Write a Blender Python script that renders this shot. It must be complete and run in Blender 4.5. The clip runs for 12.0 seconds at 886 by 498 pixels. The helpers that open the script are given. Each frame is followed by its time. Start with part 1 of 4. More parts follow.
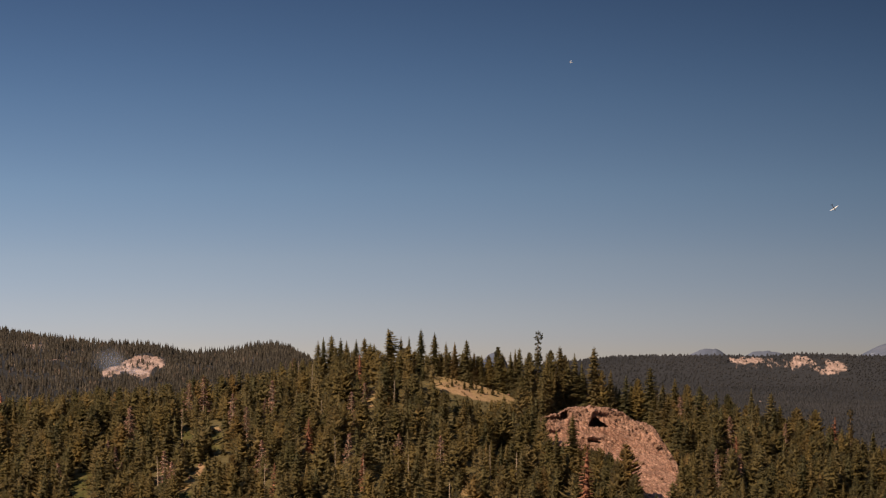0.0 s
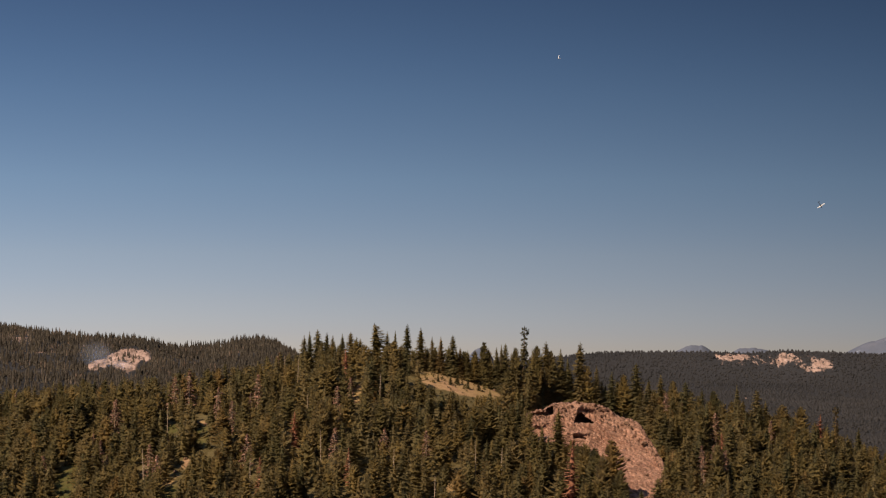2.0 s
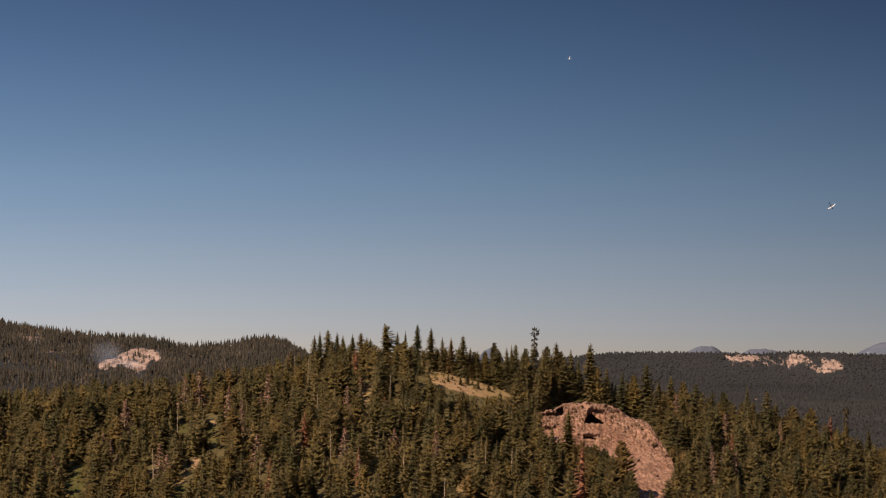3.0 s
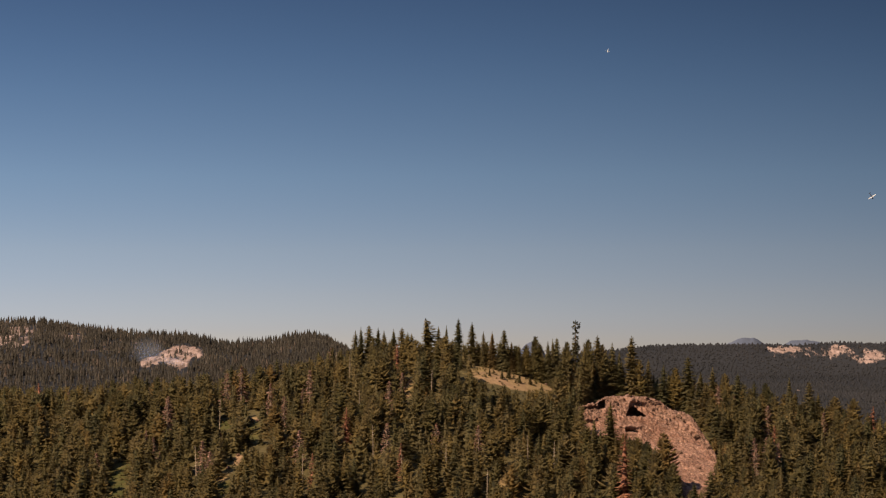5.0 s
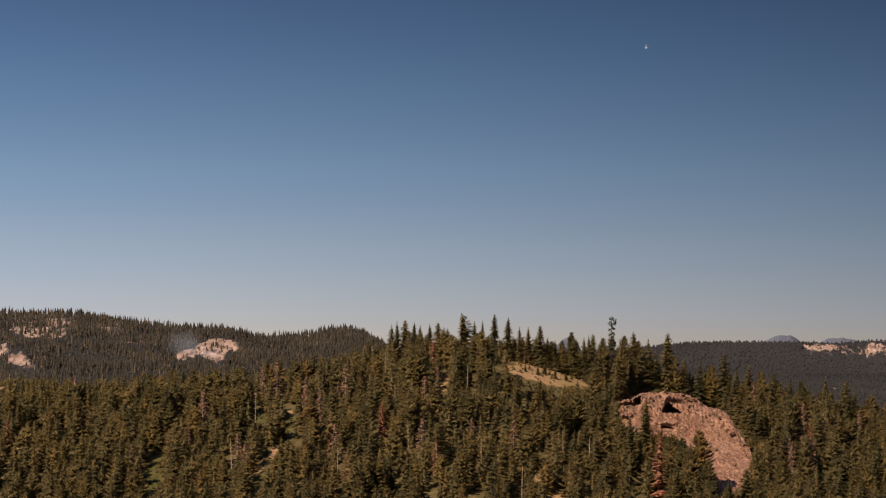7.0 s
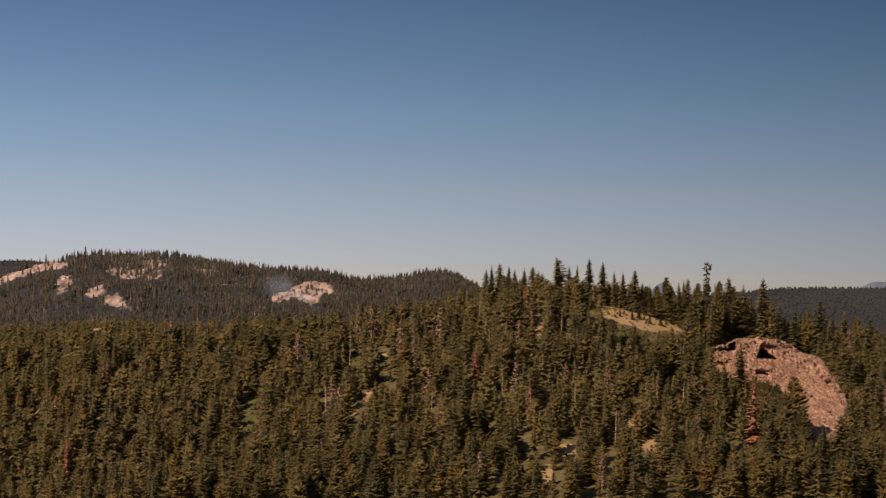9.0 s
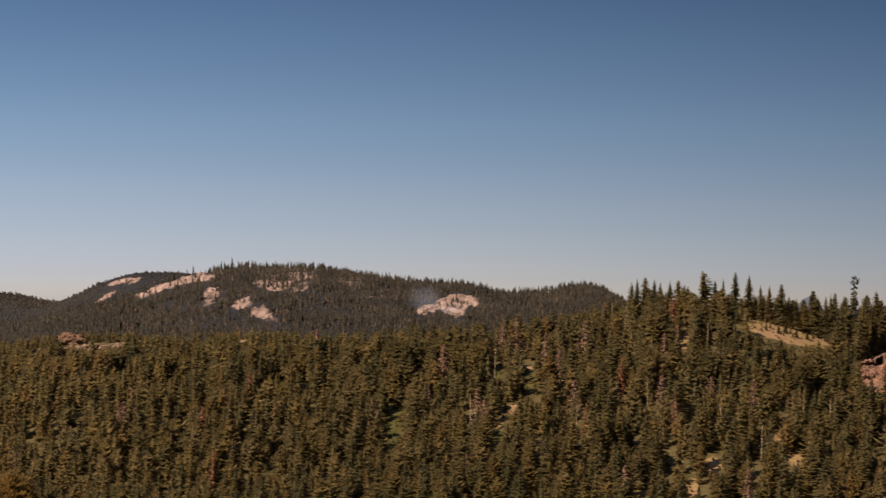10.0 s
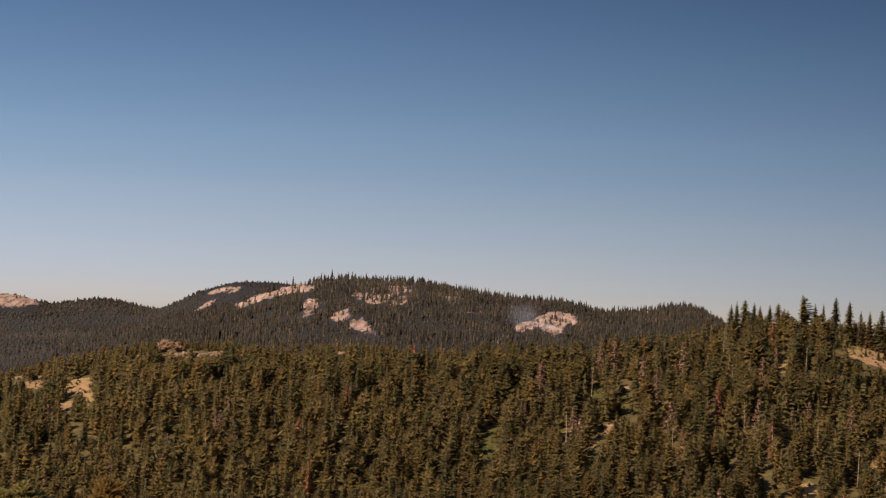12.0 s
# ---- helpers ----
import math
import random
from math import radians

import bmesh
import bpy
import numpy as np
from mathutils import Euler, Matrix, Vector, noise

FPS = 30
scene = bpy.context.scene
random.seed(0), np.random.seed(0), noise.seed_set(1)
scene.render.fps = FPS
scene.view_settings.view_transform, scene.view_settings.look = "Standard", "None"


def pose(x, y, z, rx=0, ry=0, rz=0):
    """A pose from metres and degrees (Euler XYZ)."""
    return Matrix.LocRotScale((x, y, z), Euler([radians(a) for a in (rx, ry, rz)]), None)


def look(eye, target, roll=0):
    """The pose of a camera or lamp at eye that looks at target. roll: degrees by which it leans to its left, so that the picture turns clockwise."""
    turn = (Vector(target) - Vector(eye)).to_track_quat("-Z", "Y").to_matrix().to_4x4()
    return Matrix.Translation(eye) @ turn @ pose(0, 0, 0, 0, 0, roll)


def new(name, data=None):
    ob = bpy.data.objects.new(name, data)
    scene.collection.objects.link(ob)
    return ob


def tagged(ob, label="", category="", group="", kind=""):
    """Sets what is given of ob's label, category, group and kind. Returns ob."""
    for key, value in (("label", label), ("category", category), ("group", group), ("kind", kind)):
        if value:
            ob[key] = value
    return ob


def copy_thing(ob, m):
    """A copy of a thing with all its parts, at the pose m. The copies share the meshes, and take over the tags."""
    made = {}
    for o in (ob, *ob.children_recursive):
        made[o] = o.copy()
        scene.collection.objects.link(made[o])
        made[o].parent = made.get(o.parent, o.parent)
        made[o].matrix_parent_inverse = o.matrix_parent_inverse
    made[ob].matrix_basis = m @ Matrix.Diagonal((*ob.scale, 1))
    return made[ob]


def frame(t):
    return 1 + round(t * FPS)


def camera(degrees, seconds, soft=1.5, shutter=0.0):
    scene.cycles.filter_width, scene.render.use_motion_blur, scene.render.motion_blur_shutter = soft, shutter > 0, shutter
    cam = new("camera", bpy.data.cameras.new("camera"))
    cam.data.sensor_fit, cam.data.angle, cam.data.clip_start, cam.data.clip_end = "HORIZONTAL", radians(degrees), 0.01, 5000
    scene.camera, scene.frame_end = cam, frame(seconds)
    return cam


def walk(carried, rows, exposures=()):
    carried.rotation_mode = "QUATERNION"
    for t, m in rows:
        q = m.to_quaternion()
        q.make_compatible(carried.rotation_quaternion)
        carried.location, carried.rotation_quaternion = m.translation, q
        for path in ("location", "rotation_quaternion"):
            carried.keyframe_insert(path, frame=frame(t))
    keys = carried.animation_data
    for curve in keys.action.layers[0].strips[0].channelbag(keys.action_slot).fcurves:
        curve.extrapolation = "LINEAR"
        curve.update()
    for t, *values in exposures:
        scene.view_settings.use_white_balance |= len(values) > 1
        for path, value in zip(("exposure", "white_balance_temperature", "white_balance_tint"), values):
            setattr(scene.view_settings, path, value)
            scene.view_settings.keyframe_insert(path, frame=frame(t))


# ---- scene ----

# ---------------------------------------------------------------- camera and walk
F = 784 / math.tan(radians(9.0))          # survey units per radian
EYE, TILT = 1.7, 2.303
cam = camera(18.0, 12.0, soft=1.2, shutter=0.25)
TURNS = [  # seconds, turn to the left, tilt, lean (degrees): a camera held at one spot on the lookout
    (0.0, 0.0, 0.0, 0.0), (0.5, -0.026, -0.134, -0.549), (1.0, -0.195, -0.142, -0.357), (1.5, -0.3, -0.14, -0.01),
    (2.0, -0.272, -0.099, 0.34), (2.5, -0.202, -0.055, 0.516), (3.0, -0.059, -0.096, 0.46),
    (5.0, 0.762, -0.211, -0.147), (5.5, 0.909, -0.299, 0.104), (6.0, 1.261, -0.3, 0.771), (6.5, 1.501, -0.322, 0.672),
    (7.0, 1.514, -0.315, 0.293), (9.0, 3.449, -1.479, 0.591), (9.5, 4.845, -1.558, 0.7), (10.0, 6.429, -1.249, 0.673),
    (10.5, 8.697, -1.121, 0.688), (11.0, 9.819, -1.037, 1.371), (11.5, 9.254, -1.024, 2.196), (12.0, 8.488, -0.97, 2.129),
]
HEAD = pose(0, 0, EYE, 90 + TILT)
walk(cam, [(t, HEAD @ Matrix.Rotation(radians(a), 4, "Y") @ Matrix.Rotation(radians(b), 4, "X") @ Matrix.Rotation(radians(c), 4, "Z"))
           for t, a, b, c in TURNS], exposures=[(0.0, 0.6, 8000, 14), (12.0, 0.6, 8000, 14)])

# ---------------------------------------------------------------- world and sun
SUN_AZ, SUN_EL = -140.0, 43.0              # degrees clockwise from the view's axis (+y), and above the horizon
world = bpy.data.worlds.new("world")
scene.world = world
world.use_nodes = True
wn, wl = world.node_tree.nodes, world.node_tree.links
wn.clear()
w_out, w_bg, w_sky = wn.new("ShaderNodeOutputWorld"), wn.new("ShaderNodeBackground"), wn.new("ShaderNodeTexSky")
w_co, w_map = wn.new("ShaderNodeTexCoord"), wn.new("ShaderNodeMapping")
w_sky.sky_type, w_sky.sun_disc = "NISHITA", False
w_sky.sun_elevation, w_sky.sun_rotation = radians(SUN_EL), radians(SUN_AZ)
w_sky.altitude, w_sky.air_density, w_sky.dust_density, w_sky.ozone_density = 2200, 1.0, 0.8, 2.0
w_map.vector_type = "POINT"
w_map.inputs["Scale"].default_value = (1, 1, 3.2)
w_bg.inputs["Strength"].default_value = 0.0563
wl.new(w_co.outputs["Generated"], w_map.inputs["Vector"])
wl.new(w_map.outputs["Vector"], w_sky.inputs["Vector"])
w_dir, w_el, w_ramp, w_side, w_tint, w_mul = (wn.new(k) for k in ("ShaderNodeSeparateXYZ", "ShaderNodeMapRange", "ShaderNodeValToRGB", "ShaderNodeMapRange", "ShaderNodeMix", "ShaderNodeMix"))
wl.new(w_co.outputs["Generated"], w_dir.inputs["Vector"])
w_el.inputs["From Min"].default_value, w_el.inputs["From Max"].default_value = -0.02, 0.20    # dusty horizon below, clear sky above
wl.new(w_dir.outputs["Z"], w_el.inputs["Value"])
wl.new(w_el.outputs["Result"], w_ramp.inputs["Fac"])
SKY_TINT = [(0.0, (0.63, 0.625, 0.80)), (0.091, (0.63, 0.625, 0.80)), (0.128, (0.665, 0.637, 0.80)), (0.183, (0.78, 0.718, 0.80)), (0.256, (0.872, 0.828, 0.855)),
            (0.376, (0.822, 0.925, 0.972)), (0.513, (0.674, 0.86, 0.97)), (0.578, (0.596, 0.80, 0.94)), (0.68, (0.502, 0.703, 0.865)), (1.0, (2.6, 2.6, 2.6))]
while len(w_ramp.color_ramp.elements) < len(SKY_TINT):
    w_ramp.color_ramp.elements.new(0.5)
for el, (at, c) in zip(w_ramp.color_ramp.elements, SKY_TINT):
    el.position, el.color = at, (*c, 1)
w_side.interpolation_type = "SMOOTHSTEP"                                                      # the sky brightens towards the sun's side
for key, val in (("From Min", -0.8), ("From Max", 0.65), ("To Min", 1.9), ("To Max", 0.15)):
    w_side.inputs[key].default_value = val
wl.new(w_dir.outputs["X"], w_side.inputs["Value"])
for x in (w_tint, w_mul):
    x.data_type, x.blend_type = "RGBA", "MULTIPLY"
    x.inputs[0].default_value = 1.0
wl.new(w_sky.outputs["Color"], w_tint.inputs[6])
wl.new(w_ramp.outputs["Color"], w_tint.inputs[7])
wl.new(w_tint.outputs[2], w_mul.inputs[6])
wl.new(w_side.outputs["Result"], w_mul.inputs[7])
w_hx, w_hz, w_hf, w_haze = (wn.new(k) for k in ("ShaderNodeMapRange", "ShaderNodeMapRange", "ShaderNodeMath", "ShaderNodeMix"))
for node, a, b in ((w_hx, -0.10, -0.36), (w_hz, 0.04, 0.005)):
    node.inputs["From Min"].default_value, node.inputs["From Max"].default_value = a, b
wl.new(w_dir.outputs["X"], w_hx.inputs["Value"])
wl.new(w_dir.outputs["Z"], w_hz.inputs["Value"])
w_hf.operation = "MULTIPLY"
wl.new(w_hx.outputs["Result"], w_hf.inputs[0])
wl.new(w_hz.outputs["Result"], w_hf.inputs[1])
w_haze.data_type, w_haze.blend_type = "RGBA", "MULTIPLY"
w_haze.inputs[7].default_value = (0.85, 0.915, 1.03, 1)
wl.new(w_hf.outputs[0], w_haze.inputs[0])
wl.new(w_mul.outputs[2], w_haze.inputs[6])
wl.new(w_haze.outputs[2], w_bg.inputs["Color"])
wl.new(w_bg.outputs["Background"], w_out.inputs["Surface"])

sun = new("sun", bpy.data.lights.new("sun", "SUN"))
sun.data.energy, sun.data.angle, sun.data.color = 4.8, radians(0.53), (1.0, 0.86, 0.69)
_a, _e = radians(SUN_AZ), radians(SUN_EL)
sun.matrix_world = look((0, 0, 300), (-math.sin(_a) * math.cos(_e), -math.cos(_a) * math.cos(_e), 300 - math.sin(_e)))

# ---------------------------------------------------------------- materials
def material(name, low, high, scale, rough=0.9, fine=None, bump=0.0, bump_scale=2.0, spot=None, spot_scale=0.2, spot_from=0.55, island=0.0, per_object=0.0, detail=6.0, leafy=0.0, tone=False, dark=0.55, own=0.6, bed=0.0):
    """Two colours mixed by a broad noise, a finer noise over it, spots of a third colour, relief, and a random change of tone from piece to piece."""
    m = bpy.data.materials.new(name)
    m.use_nodes = True
    n, l = m.node_tree.nodes, m.node_tree.links
    p = n["Principled BSDF"]
    p.inputs["Roughness"].default_value = rough
    p.inputs["Specular IOR Level"].default_value = 0.15
    geo = n.new("ShaderNodeNewGeometry")

    def noise_node(s, d=4.0):
        t = n.new("ShaderNodeTexNoise")
        t.inputs["Scale"].default_value, t.inputs["Detail"].default_value, t.inputs["Roughness"].default_value = s, d, 0.6
        l.new(geo.outputs["Position"], t.inputs["Vector"])
        return t.outputs["Fac"]

    def ramp(fac, a, b):
        r = n.new("ShaderNodeMapRange")
        r.inputs["From Min"].default_value, r.inputs["From Max"].default_value = a, b
        l.new(fac, r.inputs["Value"])
        return r.outputs["Result"]

    def mix(fac, a, b, kind="MIX"):
        x = n.new("ShaderNodeMix")
        x.data_type, x.blend_type = "RGBA", kind
        for sock, val in ((x.inputs[0], fac), (x.inputs[6], a), (x.inputs[7], b)):
            if isinstance(val, (int, float)):
                sock.default_value = val
            elif isinstance(val, tuple):
                sock.default_value = (*val, 1)
            else:
                l.new(val, sock)
        return x.outputs[2]

    col = mix(ramp(noise_node(scale, detail), 0.32, 0.68), low, high)
    if spot:
        col = mix(ramp(noise_node(spot_scale, 5.0), spot_from, spot_from + 0.08), col, spot)
    if fine:
        col = mix(ramp(noise_node(fine, 5.0), 0.3, 0.7), col, mix(1.0, col, (dark, dark, dark), "MULTIPLY"))
    if bed:                                          # thin beds of rock that dip to one side
        mp, t = n.new("ShaderNodeMapping"), n.new("ShaderNodeTexNoise")
        mp.vector_type = "TEXTURE"
        mp.inputs["Rotation"].default_value, mp.inputs["Scale"].default_value = (0, radians(24), 0), (3.2, 3.2, 0.6)
        t.inputs["Scale"].default_value, t.inputs["Detail"].default_value, t.inputs["Roughness"].default_value = 1.0, 5.0, 0.65
        l.new(geo.outputs["Position"], mp.inputs["Vector"])
        l.new(mp.outputs[0], t.inputs["Vector"])
        col = mix(ramp(t.outputs["Fac"], 0.42, 0.6), col, mix(1.0, col, (1 - bed, 1 - bed, 1 - bed), "MULTIPLY"))
    if tone:                                         # each tree has a tint of its own
        at, ob, add, fr, cr = (n.new(k) for k in ("ShaderNodeAttribute", "ShaderNodeObjectInfo", "ShaderNodeMath", "ShaderNodeMath", "ShaderNodeValToRGB"))
        at.attribute_name, fr.operation = "tone", "FRACT"
        l.new(at.outputs["Fac"], add.inputs[0])
        l.new(ob.outputs["Random"], add.inputs[1])
        l.new(add.outputs[0], fr.inputs[0])
        l.new(fr.outputs[0], cr.inputs[0])
        tints = [(0.0, (0.70, 0.82, 0.88)), (0.25, (0.90, 0.98, 1.0)), (0.45, (1.02, 1.06, 1.06)), (0.62, (1.20, 1.18, 1.05)), (0.80, (1.05, 1.10, 1.20)), (0.93, (1.14, 1.10, 1.04)), (1.0, (1.20, 1.06, 1.0))]
        while len(cr.color_ramp.elements) < len(tints):
            cr.color_ramp.elements.new(0.5)
        for el, (pos, c) in zip(cr.color_ramp.elements, tints):
            el.position, el.color = pos, (*c, 1)
        col = mix(1.0, col, cr.outputs["Color"], "MULTIPLY")
    for fac, source in ((island, geo.outputs["Random Per Island"]), (per_object, None)):
        if fac:
            if source is None:
                source = n.new("ShaderNodeObjectInfo").outputs["Random"]
            hs = n.new("ShaderNodeHueSaturation")
            l.new(ramp(source, 0.0, 1.0), hs.inputs["Value"])
            hs.inputs["Value"].default_value = 1
            r = hs.inputs["Value"].links[0].from_node
            r.inputs["To Min"].default_value, r.inputs["To Max"].default_value = 1 - fac, 1 + fac
            l.new(col, hs.inputs["Color"])
            col = hs.outputs["Color"]
    l.new(col, p.inputs["Base Color"])
    if leafy:                                        # light that passes through the needles
        tr, mx, out = n.new("ShaderNodeBsdfTranslucent"), n.new("ShaderNodeMixShader"), n["Material Output"]
        at, vt, ad, nm = n.new("ShaderNodeAttribute"), n.new("ShaderNodeVectorTransform"), n.new("ShaderNodeVectorMath"), n.new("ShaderNodeVectorMath")
        at.attribute_name, vt.vector_type, vt.convert_from, vt.convert_to, ad.operation, nm.operation = "bough", "NORMAL", "OBJECT", "WORLD", "MULTIPLY_ADD", "NORMALIZE"
        ad.inputs[1].default_value = (own, own, own)
        l.new(at.outputs["Vector"], vt.inputs["Vector"])
        l.new(geo.outputs["Normal"], ad.inputs[0])
        l.new(vt.outputs["Vector"], ad.inputs[2])
        l.new(ad.outputs[0], nm.inputs[0])
        l.new(nm.outputs[0], p.inputs["Normal"])
        l.new(col, tr.inputs["Color"])
        mx.inputs[0].default_value = leafy
        l.new(p.outputs[0], mx.inputs[1])
        l.new(tr.outputs[0], mx.inputs[2])
        l.new(mx.outputs[0], out.inputs["Surface"])
    if bump:
        b = n.new("ShaderNodeBump")
        b.inputs["Distance"].default_value, b.inputs["Strength"].default_value = bump, 1.0
        l.new(noise_node(bump_scale, 8.0), b.inputs["Height"])
        l.new(b.outputs["Normal"], p.inputs["Normal"])
    return m


def ground_material():
    """Forest floor, dry and green meadow, far floor and bare granite on one sheet, after the sheet's own cover values."""
    m = bpy.data.materials.new("mountain_ground")
    m.use_nodes = True
    n, l = m.node_tree.nodes, m.node_tree.links
    p = n["Principled BSDF"]
    p.inputs["Roughness"].default_value = 0.95
    p.inputs["Specular IOR Level"].default_value = 0.1
    geo = n.new("ShaderNodeNewGeometry")

    def noise_of(scale, detail=6.0, rough=0.62, upright=False):
        t = n.new("ShaderNodeTexNoise")
        t.inputs["Scale"].default_value, t.inputs["Detail"].default_value, t.inputs["Roughness"].default_value = scale, detail, rough
        if upright:                                  # pattern drawn out along the slope's fall
            flat = n.new("ShaderNodeMapping")
            flat.inputs["Scale"].default_value = (1, 0.14, 1)
            l.new(geo.outputs["Position"], flat.inputs["Vector"])
            l.new(flat.outputs[0], t.inputs["Vector"])
        else:
            l.new(geo.outputs["Position"], t.inputs["Vector"])
        return t.outputs["Fac"]

    def ramp(fac, a, b):
        r = n.new("ShaderNodeMapRange")
        r.inputs["From Min"].default_value, r.inputs["From Max"].default_value = a, b
        l.new(fac, r.inputs["Value"])
        return r.outputs["Result"]

    def mix(fac, a, b):
        x = n.new("ShaderNodeMix")
        x.data_type = "RGBA"
        for sock, val in ((x.inputs[0], fac), (x.inputs[6], a), (x.inputs[7], b)):
            if isinstance(val, tuple):
                sock.default_value = (*val, 1)
            else:
                l.new(val, sock)
        return x.outputs[2]

    def cover(name, noise_fac, spread):
        at = n.new("ShaderNodeAttribute")
        at.attribute_name = name
        mul = n.new("ShaderNodeMath"); mul.operation = "MULTIPLY_ADD"
        l.new(noise_fac, mul.inputs[0]); mul.inputs[1].default_value = spread; mul.inputs[2].default_value = -0.5 * spread
        add = n.new("ShaderNodeMath"); add.operation = "ADD"
        l.new(at.outputs["Fac"], add.inputs[0]); l.new(mul.outputs[0], add.inputs[1])
        return ramp(add.outputs[0], 0.44, 0.56)

    near, fine, broad, far_n = noise_of(0.22), noise_of(1.3), noise_of(0.05), noise_of(0.03, 8.0, 0.68)
    floor = mix(ramp(near, 0.35, 0.65), (0.072, 0.058, 0.027), (0.118, 0.094, 0.046))
    dry = mix(ramp(broad, 0.4, 0.6), mix(ramp(noise_of(0.5), 0.35, 0.65), (0.22, 0.135, 0.080), (0.35, 0.22, 0.135)), (0.26, 0.18, 0.085))
    green = mix(ramp(near, 0.4, 0.66), (0.055, 0.058, 0.019), (0.105, 0.085, 0.034))
    # far floor: dark grey, with the blue of distance haze mixed into the colour
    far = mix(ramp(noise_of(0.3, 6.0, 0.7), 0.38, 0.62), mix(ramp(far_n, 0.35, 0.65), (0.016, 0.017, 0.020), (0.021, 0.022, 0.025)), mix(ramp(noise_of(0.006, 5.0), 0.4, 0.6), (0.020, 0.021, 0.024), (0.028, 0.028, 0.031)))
    stone = mix(ramp(noise_of(0.16, 9.0, 0.75, True), 0.41, 0.56), (0.118, 0.082, 0.070), mix(ramp(far_n, 0.35, 0.6), (0.252, 0.168, 0.143), (0.364, 0.262, 0.230)))
    col = mix(cover("dry", near, 0.7), floor, dry)
    col = mix(cover("green", near, 0.7), col, green)
    dark = mix(ramp(fine, 0.3, 0.7), (0.62, 0.62, 0.62), (1, 1, 1))
    mul = n.new("ShaderNodeMix"); mul.data_type, mul.blend_type = "RGBA", "MULTIPLY"
    mul.inputs[0].default_value = 1.0
    l.new(col, mul.inputs[6]); l.new(dark, mul.inputs[7])
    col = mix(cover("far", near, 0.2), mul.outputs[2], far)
    col = mix(cover("pale", noise_of(0.085, 9.0, 0.72, True), 1.35), col, stone)
    l.new(col, p.inputs["Base Color"])
    b = n.new("ShaderNodeBump")
    b.inputs["Distance"].default_value = 0.7
    l.new(near, b.inputs["Height"])
    l.new(b.outputs["Normal"], p.inputs["Normal"])
    return m


M_GROUND = ground_material()
M_ROCK = material("red_rock", (0.28, 0.139, 0.098), (0.44, 0.248, 0.183), 0.10, fine=1.3, dark=0.5, bed=0.42, bump=1.0, bump_scale=1.1, spot=(0.55, 0.37, 0.275), spot_scale=1.5, spot_from=0.58)
M_CRAG = material("brown_crag", (0.225, 0.120, 0.088), (0.42, 0.246, 0.184), 0.22, fine=0.9, dark=0.32, bump=1.4, bump_scale=0.6, spot=(0.065, 0.042, 0.034), spot_scale=0.5, spot_from=0.56)
M_TAN = material("tan_rock", (0.20, 0.132, 0.09), (0.34, 0.24, 0.172), 0.3, fine=1.5, dark=0.5, bump=0.5, bump_scale=1.2)
M_BOULDER = material("brown_boulder", (0.13, 0.075, 0.052), (0.24, 0.145, 0.10), 0.5, fine=1.8, bump=0.4, bump_scale=1.2)
# the blue is air haze put into the base colour; the spots are snow
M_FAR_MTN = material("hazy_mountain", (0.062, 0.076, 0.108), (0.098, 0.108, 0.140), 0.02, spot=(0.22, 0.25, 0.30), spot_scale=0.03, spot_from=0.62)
M_FIR = material("fir_needles", (0.135, 0.108, 0.051), (0.240, 0.188, 0.093), 0.12, fine=2.0, dark=0.74, island=0.12, leafy=0.68, tone=True, own=0.5)
M_PINE = material("pine_needles", (0.160, 0.121, 0.052), (0.273, 0.200, 0.094), 0.10, fine=2.0, dark=0.74, island=0.12, leafy=0.68, tone=True, own=0.5)
M_NEAR = material("near_pine_needles", (0.22, 0.20, 0.075), (0.36, 0.31, 0.13), 0.5, fine=2.5, island=0.35, leafy=0.5)
M_NEAR_DRY = material("fading_pine_needles", (0.24, 0.15, 0.05), (0.40, 0.26, 0.10), 0.5, fine=2.5, island=0.35, leafy=0.5)
M_SHRUB = material("dry_shrub", (0.10, 0.085, 0.035), (0.20, 0.145, 0.07), 0.3, fine=2.0, island=0.4, leafy=0.4)
M_FARFIR = material("far_needles", (0.034, 0.032, 0.029), (0.072, 0.061, 0.049), 0.011, island=0.45, leafy=0.45, spot=(0.115, 0.082, 0.066), spot_scale=0.05, spot_from=0.6, own=0.3)
# burnt grey with a slight blue painted in for the distance haze
M_BURNT_HAZY = material("hazy_burnt_wood", (0.024, 0.025, 0.028), (0.039, 0.038, 0.041), 0.008, island=0.08, leafy=0.3, own=0.1)
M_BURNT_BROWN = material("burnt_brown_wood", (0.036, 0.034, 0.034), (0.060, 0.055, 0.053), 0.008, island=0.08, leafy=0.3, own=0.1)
M_BARK = material("bark", (0.11, 0.075, 0.05), (0.21, 0.145, 0.10), 0.8, fine=3.0)
M_GREY = material("grey_dead_wood", (0.15, 0.115, 0.095), (0.26, 0.20, 0.165), 0.6, fine=2.5)
M_SNAG = material("bare_dead_wood", (0.26, 0.19, 0.13), (0.42, 0.33, 0.25), 0.6, fine=2.5, per_object=0.2)
M_BROWN = material("dead_brown_needles", (0.31, 0.172, 0.125), (0.47, 0.275, 0.21), 0.4, fine=1.5, island=0.4, per_object=0.2, leafy=0.4)
M_RUST = material("rusty_red_needles", (0.29, 0.125, 0.078), (0.43, 0.20, 0.13), 0.4, fine=1.5, island=0.4, per_object=0.15, leafy=0.4)
M_WHITE = material("white_paint", (0.78, 0.78, 0.78), (0.84, 0.84, 0.84), 2.0, rough=0.4)
M_DARKPAINT = material("dark_paint", (0.03, 0.03, 0.04), (0.05, 0.05, 0.06), 2.0, rough=0.4)

